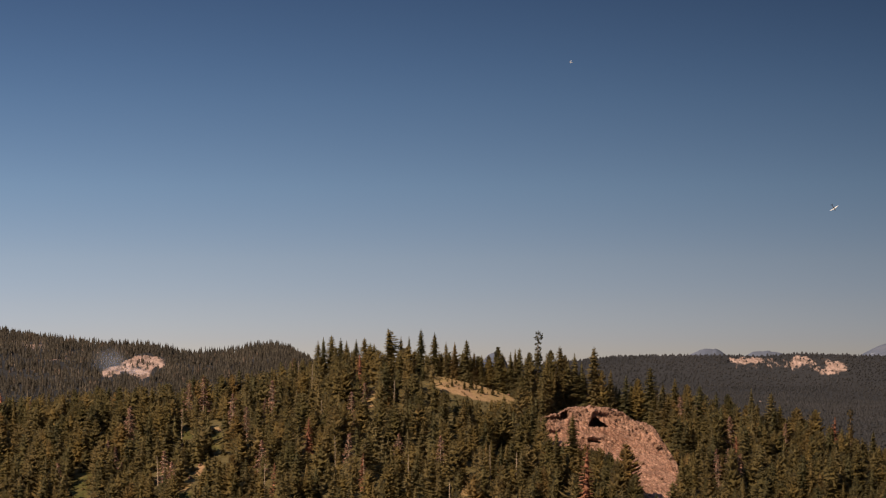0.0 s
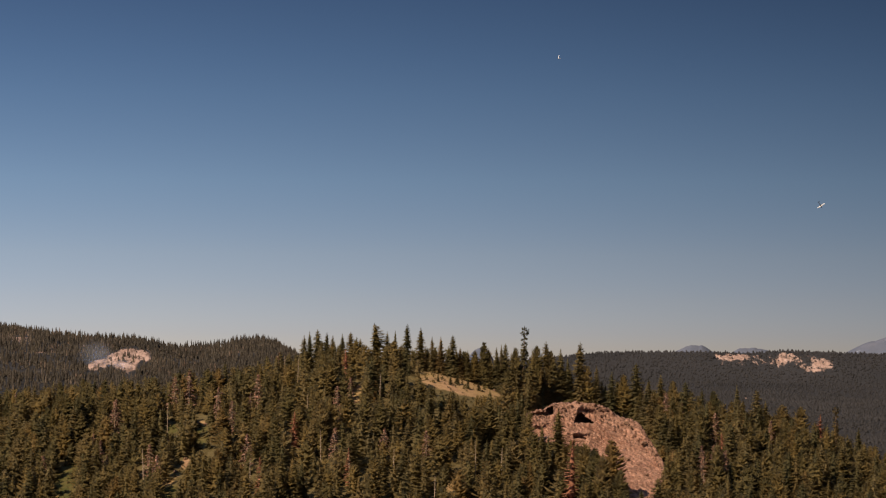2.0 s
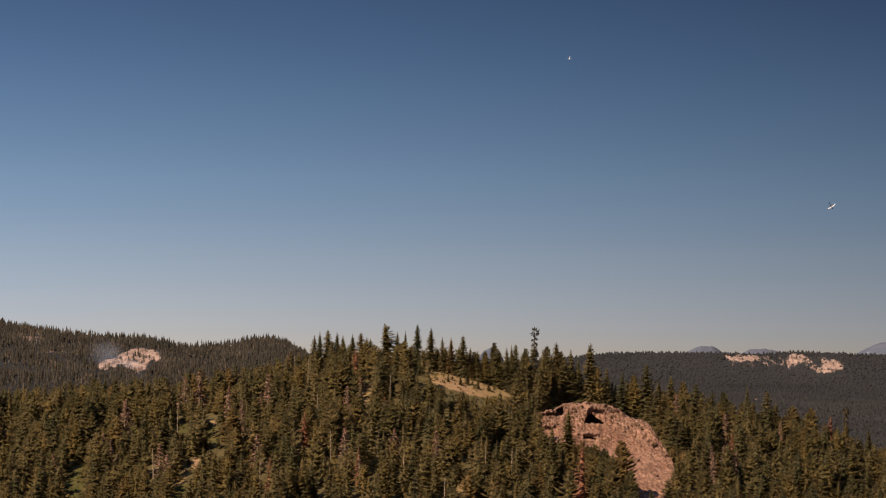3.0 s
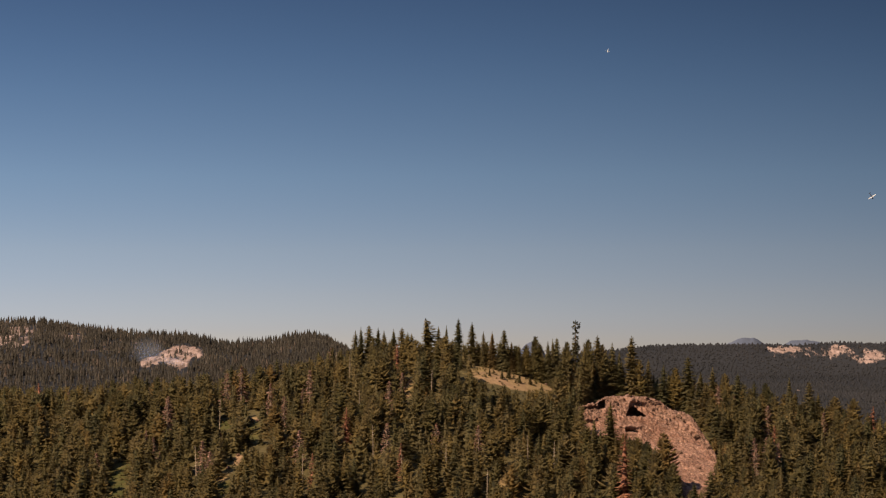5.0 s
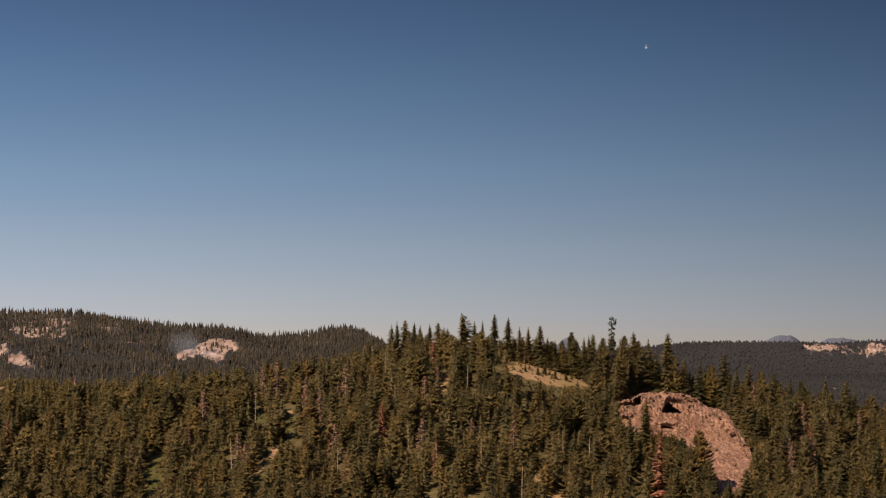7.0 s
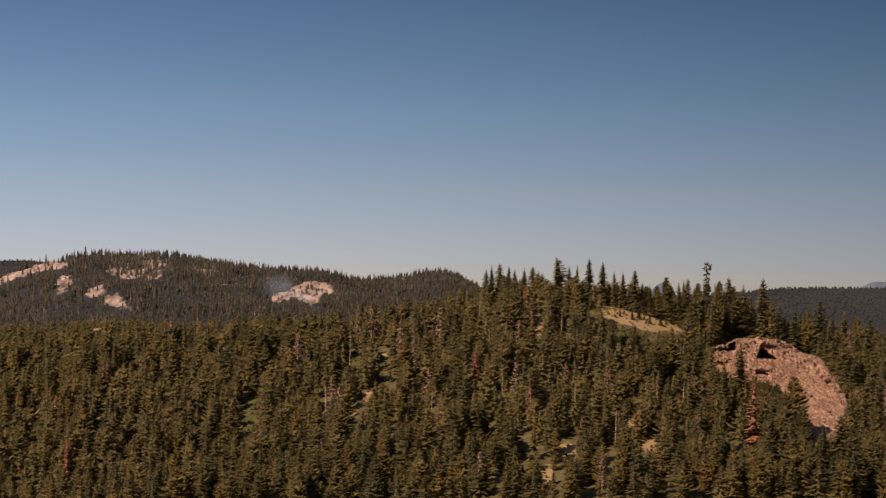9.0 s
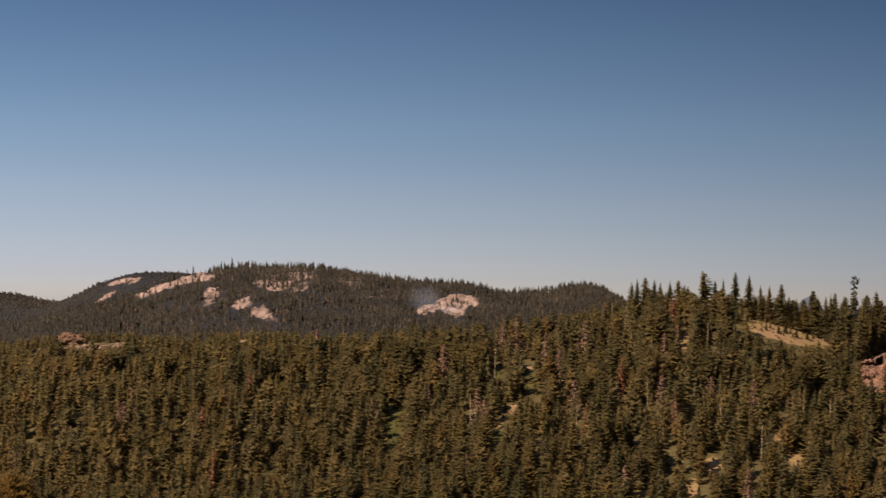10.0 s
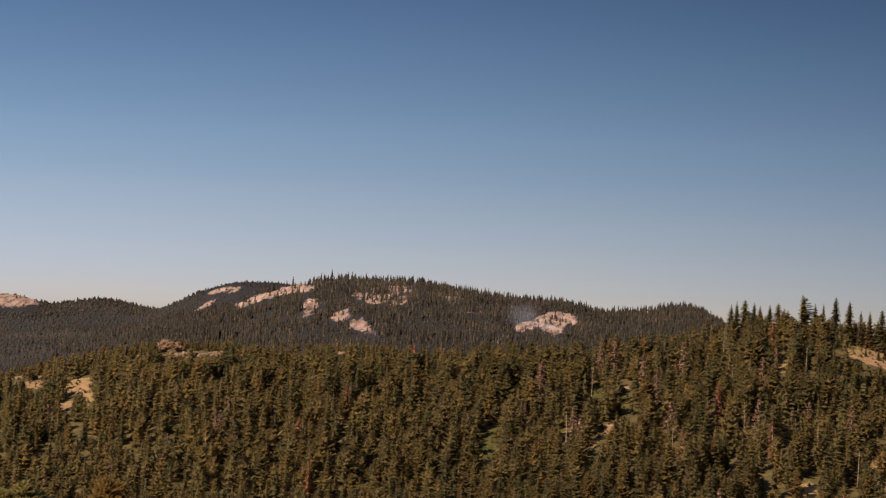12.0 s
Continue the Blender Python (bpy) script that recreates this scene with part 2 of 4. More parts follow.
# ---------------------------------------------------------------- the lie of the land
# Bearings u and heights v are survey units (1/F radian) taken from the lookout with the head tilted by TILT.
def spot(u, v, r):
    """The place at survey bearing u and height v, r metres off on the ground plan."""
    a, e = (u - 784) / F, (441 - v) / F
    d = HEAD.to_3x3() @ Vector((math.sin(a) * math.cos(e), math.sin(e), -math.cos(a) * math.cos(e)))
    k = r / math.hypot(d.x, d.y)
    return Vector((0, 0, EYE)) + d * k


def survey(x, y, z):
    """Arrays of places to arrays of survey bearing and height."""
    c, s = math.cos(radians(TILT)), math.sin(radians(TILT))
    dz = z - EYE
    ya, yu = c * y + s * dz, -s * y + c * dz
    return 784 + F * np.arctan2(x, ya), 441 - F * np.arctan2(yu, np.hypot(x, ya))


def profile(pairs, k=22.0):
    xs, ys = [p[0] for p in pairs], [p[1] for p in pairs]
    def at(u):
        return sum(np.interp(u + d * k, xs, ys) for d in (-1, -0.5, 0, 0.5, 1)) / 5
    return at


CREST = profile([(-1500, 1010), (-1000, 925), (-837, 862), (-750, 805), (-700, 773), (-661, 769), (-600, 769), (-545, 749), (-480, 733), (-440, 718), (-364, 717), (-320, 722), (-284, 746), (-194, 746), (-150, 716), (-90, 708), (-30, 738),
                 (56, 752), (155, 742), (255, 735), (354, 722), (473, 708), (560, 688), (650, 672), (770, 662), (850, 682), (940, 714), (1000, 722),
                 (1060, 735), (1150, 748), (1260, 775), (1330, 788), (1400, 802), (1470, 822), (1568, 858), (1750, 930), (2300, 1000)])
FOOT = profile([(-1500, 1130), (-840, 1090), (-300, 1075), (300, 1040), (1000, 1020), (1600, 1040), (2300, 1060)])
VALLEY = profile([(-1500, 840), (-840, 812), (-450, 770), (0, 740), (600, 740), (1000, 745), (1300, 765), (1568, 800), (2300, 830)])
HILL_A = profile([(-1500, 720), (-700, 700), (-520, 690), (-430, 671), (-405, 664), (-365, 655), (-326, 643), (-286, 624), (-247, 609), (-197, 597), (-147, 590), (-67, 586), (3, 588), (83, 598),
                  (153, 609), (203, 613), (273, 616), (353, 631), (413, 625), (470, 615), (515, 615), (560, 650), (700, 680), (1000, 700), (1300, 702), (1568, 712), (2300, 720)])
HILL_B = profile([(-1500, 690), (-700, 680), (-560, 668), (-470, 660), (-447, 651), (-425, 643), (-396, 626), (-366, 612), (-327, 599), (-297, 595), (-247, 595), (-207, 598), (-120, 610),
                  (0, 640), (500, 660), (1000, 680), (1568, 685), (2300, 690)])
HILL_C = profile([(-1500, 640), (-900, 630), (-840, 619), (-801, 614), (-772, 617), (-742, 627), (-713, 631), (-683, 631), (-658, 639), (-643, 648), (-630, 649), (-600, 641), (-575, 636), (-519, 634), (-494, 643), (-465, 650), (-300, 656), (500, 652), (900, 648), (1000, 641), (1060, 634), (1110, 630), (1200, 629), (1280, 628), (1330, 631), (1380, 627), (1420, 625), (1500, 627), (1568, 629), (2300, 637)])


def ripple(x, y, size, seed):
    """A cheap smooth noise of plan coordinates, about -1 to 1."""
    g = np.random.RandomState(seed)
    out = np.zeros_like(x, dtype=float)
    for k in range(7):
        w, p, q = g.uniform(0.6, 1.9) / size, g.uniform(0, 6.28), g.uniform(0, 6.28)
        out += np.sin(w * (x * math.cos(q) + y * math.sin(q)) * 6.28 + p)
    return out / 4.0


def ground_z(x, y):
    r = np.hypot(x, y) + 1e-6
    az = np.arctan2(x, y)
    u = 784 + F * np.clip(az, -0.42, 0.30)
    sag = F * math.tan(radians(TILT)) * (1 - np.cos(np.clip(az, -0.42, 0.30)))
    level = 441 + F * math.tan(radians(TILT))

    def z(v, rr):
        return EYE + rr * (level - v - sag) / F
    crest = z(CREST(u), 1100.0)
    knots = [(0, 0 * r), (7, 0 * r), (60, -9 + 0 * r), (260, -27 + 0 * r), (600, -74 + 0 * r), (880, z(FOOT(u), 880)), (1100, crest),
             (1230, crest - 9), (1600, -110 + 0 * r), (2500, z(VALLEY(u), 2500)), (3500, z(HILL_A(u), 3500)), (3780, z(HILL_A(u), 3500) - 30),
             (4080, z(HILL_B(u), 4080)), (4250, z(HILL_B(u), 4080) - 25), (4480, z(HILL_C(u), 4480)), (4650, z(HILL_C(u), 4480) - 20), (4950, z(652, 4950) + 0 * r), (5600, z(652, 4950) + 0 * r)]
    out = knots[-1][1].copy()
    for (r0, z0), (r1, z1) in zip(knots, knots[1:]):
        t = np.clip((r - r0) / (r1 - r0), 0, 1)
        t = 0.55 * t + 0.45 * t * t * (3 - 2 * t)
        out = np.where((r >= r0) & (r < r1), z0 + (z1 - z0) * t, out)
    near = np.clip((r - 30) / 200, 0, 1)
    out = out + near * 0.5 * ripple(x, y, 45, 3) + np.clip((r - 1700) / 700, 0, 1) * np.clip((3400 - r) / 300, 0, 1) * 4.5 * ripple(x, y, 260, 4)
    return out


def inside(u, v, corners):
    """Which of the points lie inside the outline."""
    out = np.zeros(np.shape(u), bool)
    for (x0, y0), (x1, y1) in zip(corners, corners[1:] + corners[:1]):
        cross = ((y0 > v) != (y1 > v)) & (u < (x1 - x0) * (v - y0) / ((y1 - y0) or 1e-9) + x0)
        out ^= cross
    return out


# open ground on the near hill: outline in survey units
DRY = [
    [(764, 668), (772, 661), (810, 664), (850, 677), (905, 696), (936, 714), (930, 717), (906, 709), (892, 702), (882, 708), (872, 701), (860, 717), (849, 705), (838, 710), (826, 695), (810, 701), (798, 690), (778, 688)],
    [(650, 690), (668, 690), (668, 722), (652, 722)],
    [(-696, 769), (-680, 765), (-677, 776), (-692, 780)], [(-675, 787), (-660, 777), (-642, 768), (-643, 791), (-674, 795)], [(-605, 786), (-586, 777), (-563, 773), (-556, 780), (-554, 804), (-559, 826), (-565, 816), (-576, 795), (-591, 798), (-600, 801)], [(-636, 751), (-617, 745), (-614, 751), (-634, 757)], [(-560, 740), (-523, 732), (-522, 737), (-559, 745)], [(-508, 727), (-467, 724), (-467, 730), (-508, 733)], [(-615, 820), (-590, 813), (-588, 830), (-612, 835)],
    [(-400, 720), (-385, 719), (-384, 725), (-398, 726)], [(-352, 721), (-334, 722), (-334, 727), (-350, 727)],
    [(-122, 708), (-104, 706), (-102, 714), (-120, 716)],
    [(690, 915), (722, 912), (720, 930), (694, 934)], [(662, 952), (684, 950), (682, 974), (664, 974)], [(814, 862), (834, 858), (832, 882), (816, 884)],
    [(842, 898), (870, 894), (866, 918), (846, 922)], [(1022, 876), (1052, 872), (1050, 900), (1026, 904)],
    [(315, 862), (342, 849), (347, 837), (353, 819), (365, 816), (365, 827), (351, 841), (343, 855), (327, 866), (318, 878)], [(372, 753), (392, 753), (394, 763), (376, 763)],
]
DRY_WIDE = [[(760, 668), (772, 658), (860, 678), (915, 698), (938, 714), (880, 716), (820, 706), (770, 690)]]
GREEN = [
    [(375, 763), (394, 763), (394, 801), (384, 814), (377, 787)],
    [(318, 869), (333, 867), (345, 859), (337, 881), (320, 899), (311, 894)],
    [(132, 846), (168, 824), (168, 846), (162, 875), (133, 912), (119, 892)],
    [(310, 771), (324, 761), (341, 763), (342, 774), (316, 777)],
]
# bare pale rock on the far hills: outline and the stretch of distance it lies in
PALE = [
    ([(-306, 636), (-298, 629), (-281, 625), (-268, 617), (-246, 612), (-227, 604), (-207, 600), (-189, 599), (-183, 603), (-190, 612), (-201, 611), (-208, 609), (-218, 614), (-234, 616), (-246, 623), (-256, 625), (-274, 631), (-290, 638), (-301, 640)], 2700, 3560),
    ([(-203, 653), (-194, 645), (-190, 634), (-194, 629), (-182, 622), (-174, 632), (-178, 642), (-174, 650), (-185, 654), (-197, 656)], 2600, 3560),
    ([(-170, 632), (-156, 628), (-152, 633), (-162, 640)], 2600, 3560),
    ([(-260, 651), (-254, 645), (-248, 646), (-249, 654), (-257, 658)], 2600, 3560),
    ([(-232, 658), (-222, 655), (-222, 663), (-230, 665)], 2600, 3560),
    ([(-145, 659), (-138, 649), (-126, 643), (-113, 642), (-110, 649), (-119, 657), (-130, 660), (-141, 662)], 2600, 3560),
    ([(-111, 668), (-105, 654), (-95, 649), (-85, 653), (-77, 665), (-63, 672), (-63, 680), (-75, 678), (-87, 676), (-100, 673)], 2600, 3560),
    ([(192, 653), (216, 645), (246, 631), (284, 636), (287, 645), (264, 661), (258, 680), (246, 674), (229, 654), (210, 664), (192, 672)], 2500, 3560),
    ([(1287, 634), (1340, 633), (1345, 640), (1325, 644), (1315, 640), (1293, 642)], 3500, 4560),
    ([(1401, 628), (1420, 626), (1428, 634), (1424, 642), (1408, 645), (1402, 650)], 3500, 4560),
    ([(1448, 655), (1460, 645), (1485, 636), (1497, 640), (1490, 650), (1470, 655), (1455, 665), (1450, 662)], 3500, 4560),
]


def grow(shape, k):
    """The outline enlarged by k about its middle."""
    cx, cy = sum(q[0] for q in shape) / len(shape), sum(q[1] for q in shape) / len(shape)
    return [(cx + (x - cx) * k, cy + (y - cy) * k) for x, y in shape]


PALE = [(grow(shape, 1.18 if k < 8 else 1.04), a, b) for k, (shape, a, b) in enumerate(PALE)]
# slopes with thin trees and rocks showing between them
SPECKLED = [
    ([(-109, 603), (-57, 592), (5, 590), (4, 618), (-10, 633), (-101, 627)], 2500, 3560, 0.5),
    ([(-100, 608), (-87, 601), (-56, 616), (-50, 626), (-81, 627), (-96, 620)], 2500, 3560, 0.62),
    ([(-49, 593), (4, 590), (1, 603), (-14, 608), (-8, 633), (-26, 620), (-46, 618)], 2500, 3560, 0.6),
    ([(42, 609), (78, 599), (85, 611), (69, 632), (54, 623)], 2500, 3560, 0.59),
    ([(-1, 634), (24, 628), (40, 616), (38, 626), (10, 640)], 2500, 3560, 0.59),
    ([(94, 628), (140, 628), (140, 635), (94, 638)], 2500, 3560, 0.58),
    ([(157, 617), (190, 616), (190, 626), (157, 626)], 2500, 3560, 0.58),
    ([(-148, 644), (-111, 635), (-108, 642), (-126, 647), (-145, 654)], 2500, 3560, 0.58),
    ([(-147, 601), (-125, 596), (-119, 603), (-143, 607)], 2500, 3560, 0.55),
    ([(80, 684), (95, 671), (103, 665), (103, 671), (91, 682)], 2500, 3560, 0.6),
    ([(-197, 608), (-166, 617), (-146, 640), (-155, 652), (-186, 632)], 2500, 3560, 0.45),
    ([(-60, 625), (85, 632), (180, 650), (180, 672), (0, 668)], 2500, 3560, 0.3),
    ([(-381, 649), (-366, 636), (-348, 626), (-346, 632), (-360, 643), (-375, 650)], 3700, 4200, 1.0),
    ([(-368, 619), (-331, 604), (-332, 611), (-361, 624)], 3700, 4200, 0.95),
    ([(-407, 654), (-377, 644), (-379, 650), (-403, 657)], 3700, 4200, 0.9),
    ([(-331, 626), (-301, 610), (-287, 601), (-307, 598), (-331, 608)], 3700, 4200, 0.6),
    ([(-803, 612), (-770, 614), (-742, 625), (-711, 629), (-681, 630), (-657, 639), (-643, 649), (-683, 657), (-712, 656), (-737, 653), (-754, 649), (-775, 635)], 4000, 4560, 0.5),
    ([(-747, 634), (-708, 631), (-678, 633), (-653, 644), (-693, 653), (-737, 649)], 4000, 4560, 0.68),
    ([(-879, 652), (-840, 655), (-800, 659), (-756, 655), (-790, 673), (-820, 667), (-878, 666)], 3000, 4560, 0.75),
    ([(1280, 630), (1500, 628), (1500, 662), (1280, 656)], 3400, 4560, 0.36),
    ([(1336, 706), (1358, 705), (1358, 711), (1336, 711)], 2400, 4400, 0.9),
    ([(1406, 670), (1416, 671), (1416, 675), (1406, 674)], 2400, 4400, 0.9),
    ([(1447, 664), (1452, 664), (1452, 678), (1447, 678)], 2400, 4560, 0.8),
]


def grid_mesh(name, co, nu, nv, wrap=False):
    """A sheet from rows of places, nv rows of nu."""
    i, j = np.meshgrid(np.arange(nu if wrap else nu - 1), np.arange(nv - 1))
    a = (j * nu + i).ravel()
    b = (j * nu + (i + 1) % nu).ravel()
    quads = np.stack([a, b, b + nu, a + nu], 1)
    return mesh_of(name, co, quads)


def mesh_of(name, co, faces):
    """A mesh from arrays of places and of faces, all with the same number of corners."""
    me = bpy.data.meshes.new(name)
    faces = np.asarray(faces, dtype=np.int32)
    n, k = faces.shape
    me.vertices.add(len(co))
    me.vertices.foreach_set("co", np.asarray(co, dtype=np.float32).ravel())
    me.loops.add(n * k)
    me.loops.foreach_set("vertex_index", faces.ravel())
    me.polygons.add(n)
    me.polygons.foreach_set("loop_start", np.arange(0, n * k, k, dtype=np.int32))
    me.update(calc_edges=True)
    me.validate()
    return me


def build_ground():
    az = np.concatenate([np.linspace(-math.pi, -0.40, 40, endpoint=False), np.arange(-0.40, 0.26, 0.0016), np.linspace(0.26, math.pi, 44, endpoint=False)])
    rr = np.concatenate([[0.0, 4, 7, 12, 20, 35], np.arange(60, 880, 30), np.arange(880, 1240, 3.6), np.arange(1240, 2500, 70), np.arange(2500, 2900, 20), np.arange(2900, 3600, 14), np.arange(3600, 3780, 20), np.arange(3780, 4100, 9), np.arange(4100, 4260, 20), np.arange(4260, 4500, 9), np.arange(4500, 4960, 40), [4990, 5300]])
    A, Rr = np.meshgrid(az, rr)
    x, y = Rr * np.sin(A), Rr * np.cos(A)
    z = ground_z(x, y)
    u, v = survey(x, y, z)
    for shape, r0, r1 in PALE:
        z += 2.6 * ((Rr > r0) & (Rr < r1) & inside(u, v, shape)) * (ripple(x, y, 40, 31) + 0.9 * ripple(x, y, 19, 32) + 0.5 * ripple(x, y, 11, 33))
    me = grid_mesh("ground", np.stack([x, y, z], -1).reshape(-1, 3), len(az), len(rr), wrap=True)
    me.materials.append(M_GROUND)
    u, v = survey(x, y, z)
    cover = {k: np.zeros(x.shape) for k in ("dry", "green", "far", "pale")}
    hill = (Rr > 870) & (Rr < 1240)
    for shape in DRY:
        cover["dry"][hill & inside(u, v, shape)] = 1.6
    for shape in DRY_WIDE:
        cover["dry"][hill & inside(u, v, shape)] = 0.8
    for shape in GREEN:
        cover["green"][hill & inside(u, v, shape)] = 1.4
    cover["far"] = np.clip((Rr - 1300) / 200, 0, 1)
    for shape, r0, r1, level in SPECKLED:
        cover["pale"][(Rr > r0) & (Rr < r1) & inside(u, v, shape)] = level
    for k, (shape, r0, r1) in enumerate(PALE):             # the long slope and the scar are bare, the rest is broken by growth
        cover["pale"][(Rr > r0) & (Rr < r1) & inside(u, v, shape)] = (0.95 if k == 0 else 0.85 if k == 7 else 0.8)
    for name, c in cover.items():
        for _ in range(2):
            c = (c + np.roll(c, 1, 1) + np.roll(c, -1, 1)) / 3
            c[1:-1] = (c[:-2] + c[1:-1] + c[2:]) / 3
        at = me.attributes.new(name, "FLOAT", "POINT")
        at.data.foreach_set("value", c.astype(np.float32).ravel())
    me.polygons.foreach_set("use_smooth", np.ones(len(me.polygons), dtype=bool))
    return tagged(new("ground", me), "hilly mountain ground with brown forest floor, dry meadow and bare pale rock", "ground", kind="structure")


ground = build_ground()

# ---------------------------------------------------------------- trees
def tree_shape(seed, height, width, kind):
    """Trunk and crown of a thin tree: arrays of places and triangles. kind: tuft (tall pine), sparse (dead, thin needles) or snag (bare)."""
    g = np.random.RandomState(seed)
    tv, tf, cv, cf = [], [], [], []

    def limb(p, q, r0, r1, n=5):
        base = len(tv)
        d = np.array(q) - p
        d = d / (np.linalg.norm(d) + 1e-9)
        s = np.cross(d, (0.3, 0.9, 0.1)); s /= np.linalg.norm(s)
        t = np.cross(d, s)
        for at, rad in ((p, r0), (q, r1)):
            for k in range(n):
                a = 6.2832 * k / n
                tv.append(np.array(at) + rad * (math.cos(a) * s + math.sin(a) * t))
        for k in range(n):
            a, b = base + k, base + (k + 1) % n
            tf.extend([(a, b, b + n), (a, b + n, a + n)])
    lean = g.normal(0, 0.012, 2) * height
    mid = np.array([lean[0] * 0.4, lean[1] * 0.4, height * 0.5])
    top = np.array([lean[0], lean[1], height * (1.0 if kind == "snag" else 0.97)])
    girth = {"sparse": 0.014, "tuft": 0.019, "snag": 0.0135}[kind] * height
    limb(np.array([0, 0, -1.5]), mid, girth, girth * 0.62)
    limb(mid, top, girth * 0.62, girth * (0.3 if kind == "snag" else 0.12))

    def axis(h):
        return mid * (h / mid[2]) if h < mid[2] else mid + (top - mid) * (h - mid[2]) / (top[2] - mid[2])

    def clump(c, d, size, flat):
        """Sprays of needles: two pointed leaves that fork along d, the second hanging below the first."""
        d = d / (np.linalg.norm(d) + 1e-9)
        side = np.cross(d, (0, 0, 1.0)); side /= np.linalg.norm(side) + 1e-9
        up = np.cross(side, d)
        base = len(cv)
        w = size * flat * g.uniform(0.7, 1.2)
        root = c - d * size * g.uniform(0.3, 0.6) + g.normal(0, 0.10, 3) * size
        tw = g.normal(0, 0.5)
        sd = side * math.cos(tw) + up * math.sin(tw)
        tip = c + (d + sd * g.uniform(-0.6, 0.6) - np.array([0, 0, g.uniform(0, 0.3)])) * size * 0.75
        drop = np.array([0, 0, -1.0]) + side * g.normal(0, 0.5)
        cv.extend([root - sd * w * 0.5, root + sd * w * 0.5, tip])
        cv.extend([root + sd * w * 0.25, tip - sd * w * 0.2, c + d * size * g.uniform(-0.2, 0.35) + drop * size * g.uniform(0.45, 0.85)])
        cf.extend([(base, base + 1, base + 2), (base + 3, base + 4, base + 5)])

    start, whorls, per, count = {"tuft": (0.32, 15, 6, 3), "sparse": (0.15, 14, 5, 2), "snag": (0.3, 8, 3, 0)}[kind]
    for k in range(whorls):
        off = g.uniform(0, 6.28)
        for b in range(per):
            t = 1 - (1 - max((k + g.uniform(-0.25, 0.25)) / whorls, 0)) ** 1.25
            a = off + 6.2832 * b / per + g.normal(0, 0.25)
            if kind == "tuft":
                reach = width * (1.0 - 0.7 * t) * g.uniform(0.7, 1.2)
            else:
                reach = width * (1 - t) ** 0.8 * g.uniform(0.55, 1.15) + 0.15
            L = reach * g.uniform(0.68, 1.16)
            rise = {"tuft": 0.1 + 0.3 * t, "sparse": -0.22, "snag": 0.1}[kind] + g.normal(0, 0.1)
            d = np.array([math.cos(a), math.sin(a), rise]); d /= np.linalg.norm(d)
            root = axis(height * (start + ((0.72 if kind == "tuft" else 1) - start) * t))
            if kind != "tuft" and g.rand() < 0.8:
                limb(root, root + d * L, 0.09, 0.025, 3)
            for c in range(count if L > 0.9 else min(count, 2)):
                f = (c + 0.8) / (count + 0.15)
                size = (0.55 + 0.19 * L) * g.uniform(0.75, 1.25) * (0.85 if kind == "sparse" else 1.0)
                at = root + d * L * f + g.normal(0, 0.14, 3) * (1 + L * 0.25) - np.array([0, 0, 0.10 * L * f * f])
                clump(at, d if g.rand() < 0.8 else -np.array([d[1], -d[0], 0.2]), size, 0.8)
    if kind == "tuft":
        for ball, rad, many in ((0.965, 1.45, 44), (0.905, 0.6, 8), (0.86, 0.95, 16), (0.81, 0.7, 10), (0.765, 1.1, 16)):
            for c in range(many):
                d = g.normal(0, 1, 3); d /= np.linalg.norm(d)
                clump(axis(height * ball) + d * rad * np.array([1, 1, 1.25]) * g.uniform(0.4, 1), d + np.array([0, 0, 0.3]), 0.75, 0.6)
    elif kind == "sparse":
        for c in range(5):
            clump(top + np.array([0, 0, 0.15 - 0.32 * c]), np.array([g.normal(0, 0.3), g.normal(0, 0.3), 1.0]), 0.5 + 0.13 * c, 0.42)
    return np.array(tv), np.array(tf), (np.array(cv) if cv else None), (np.array(cf) if cf else None)


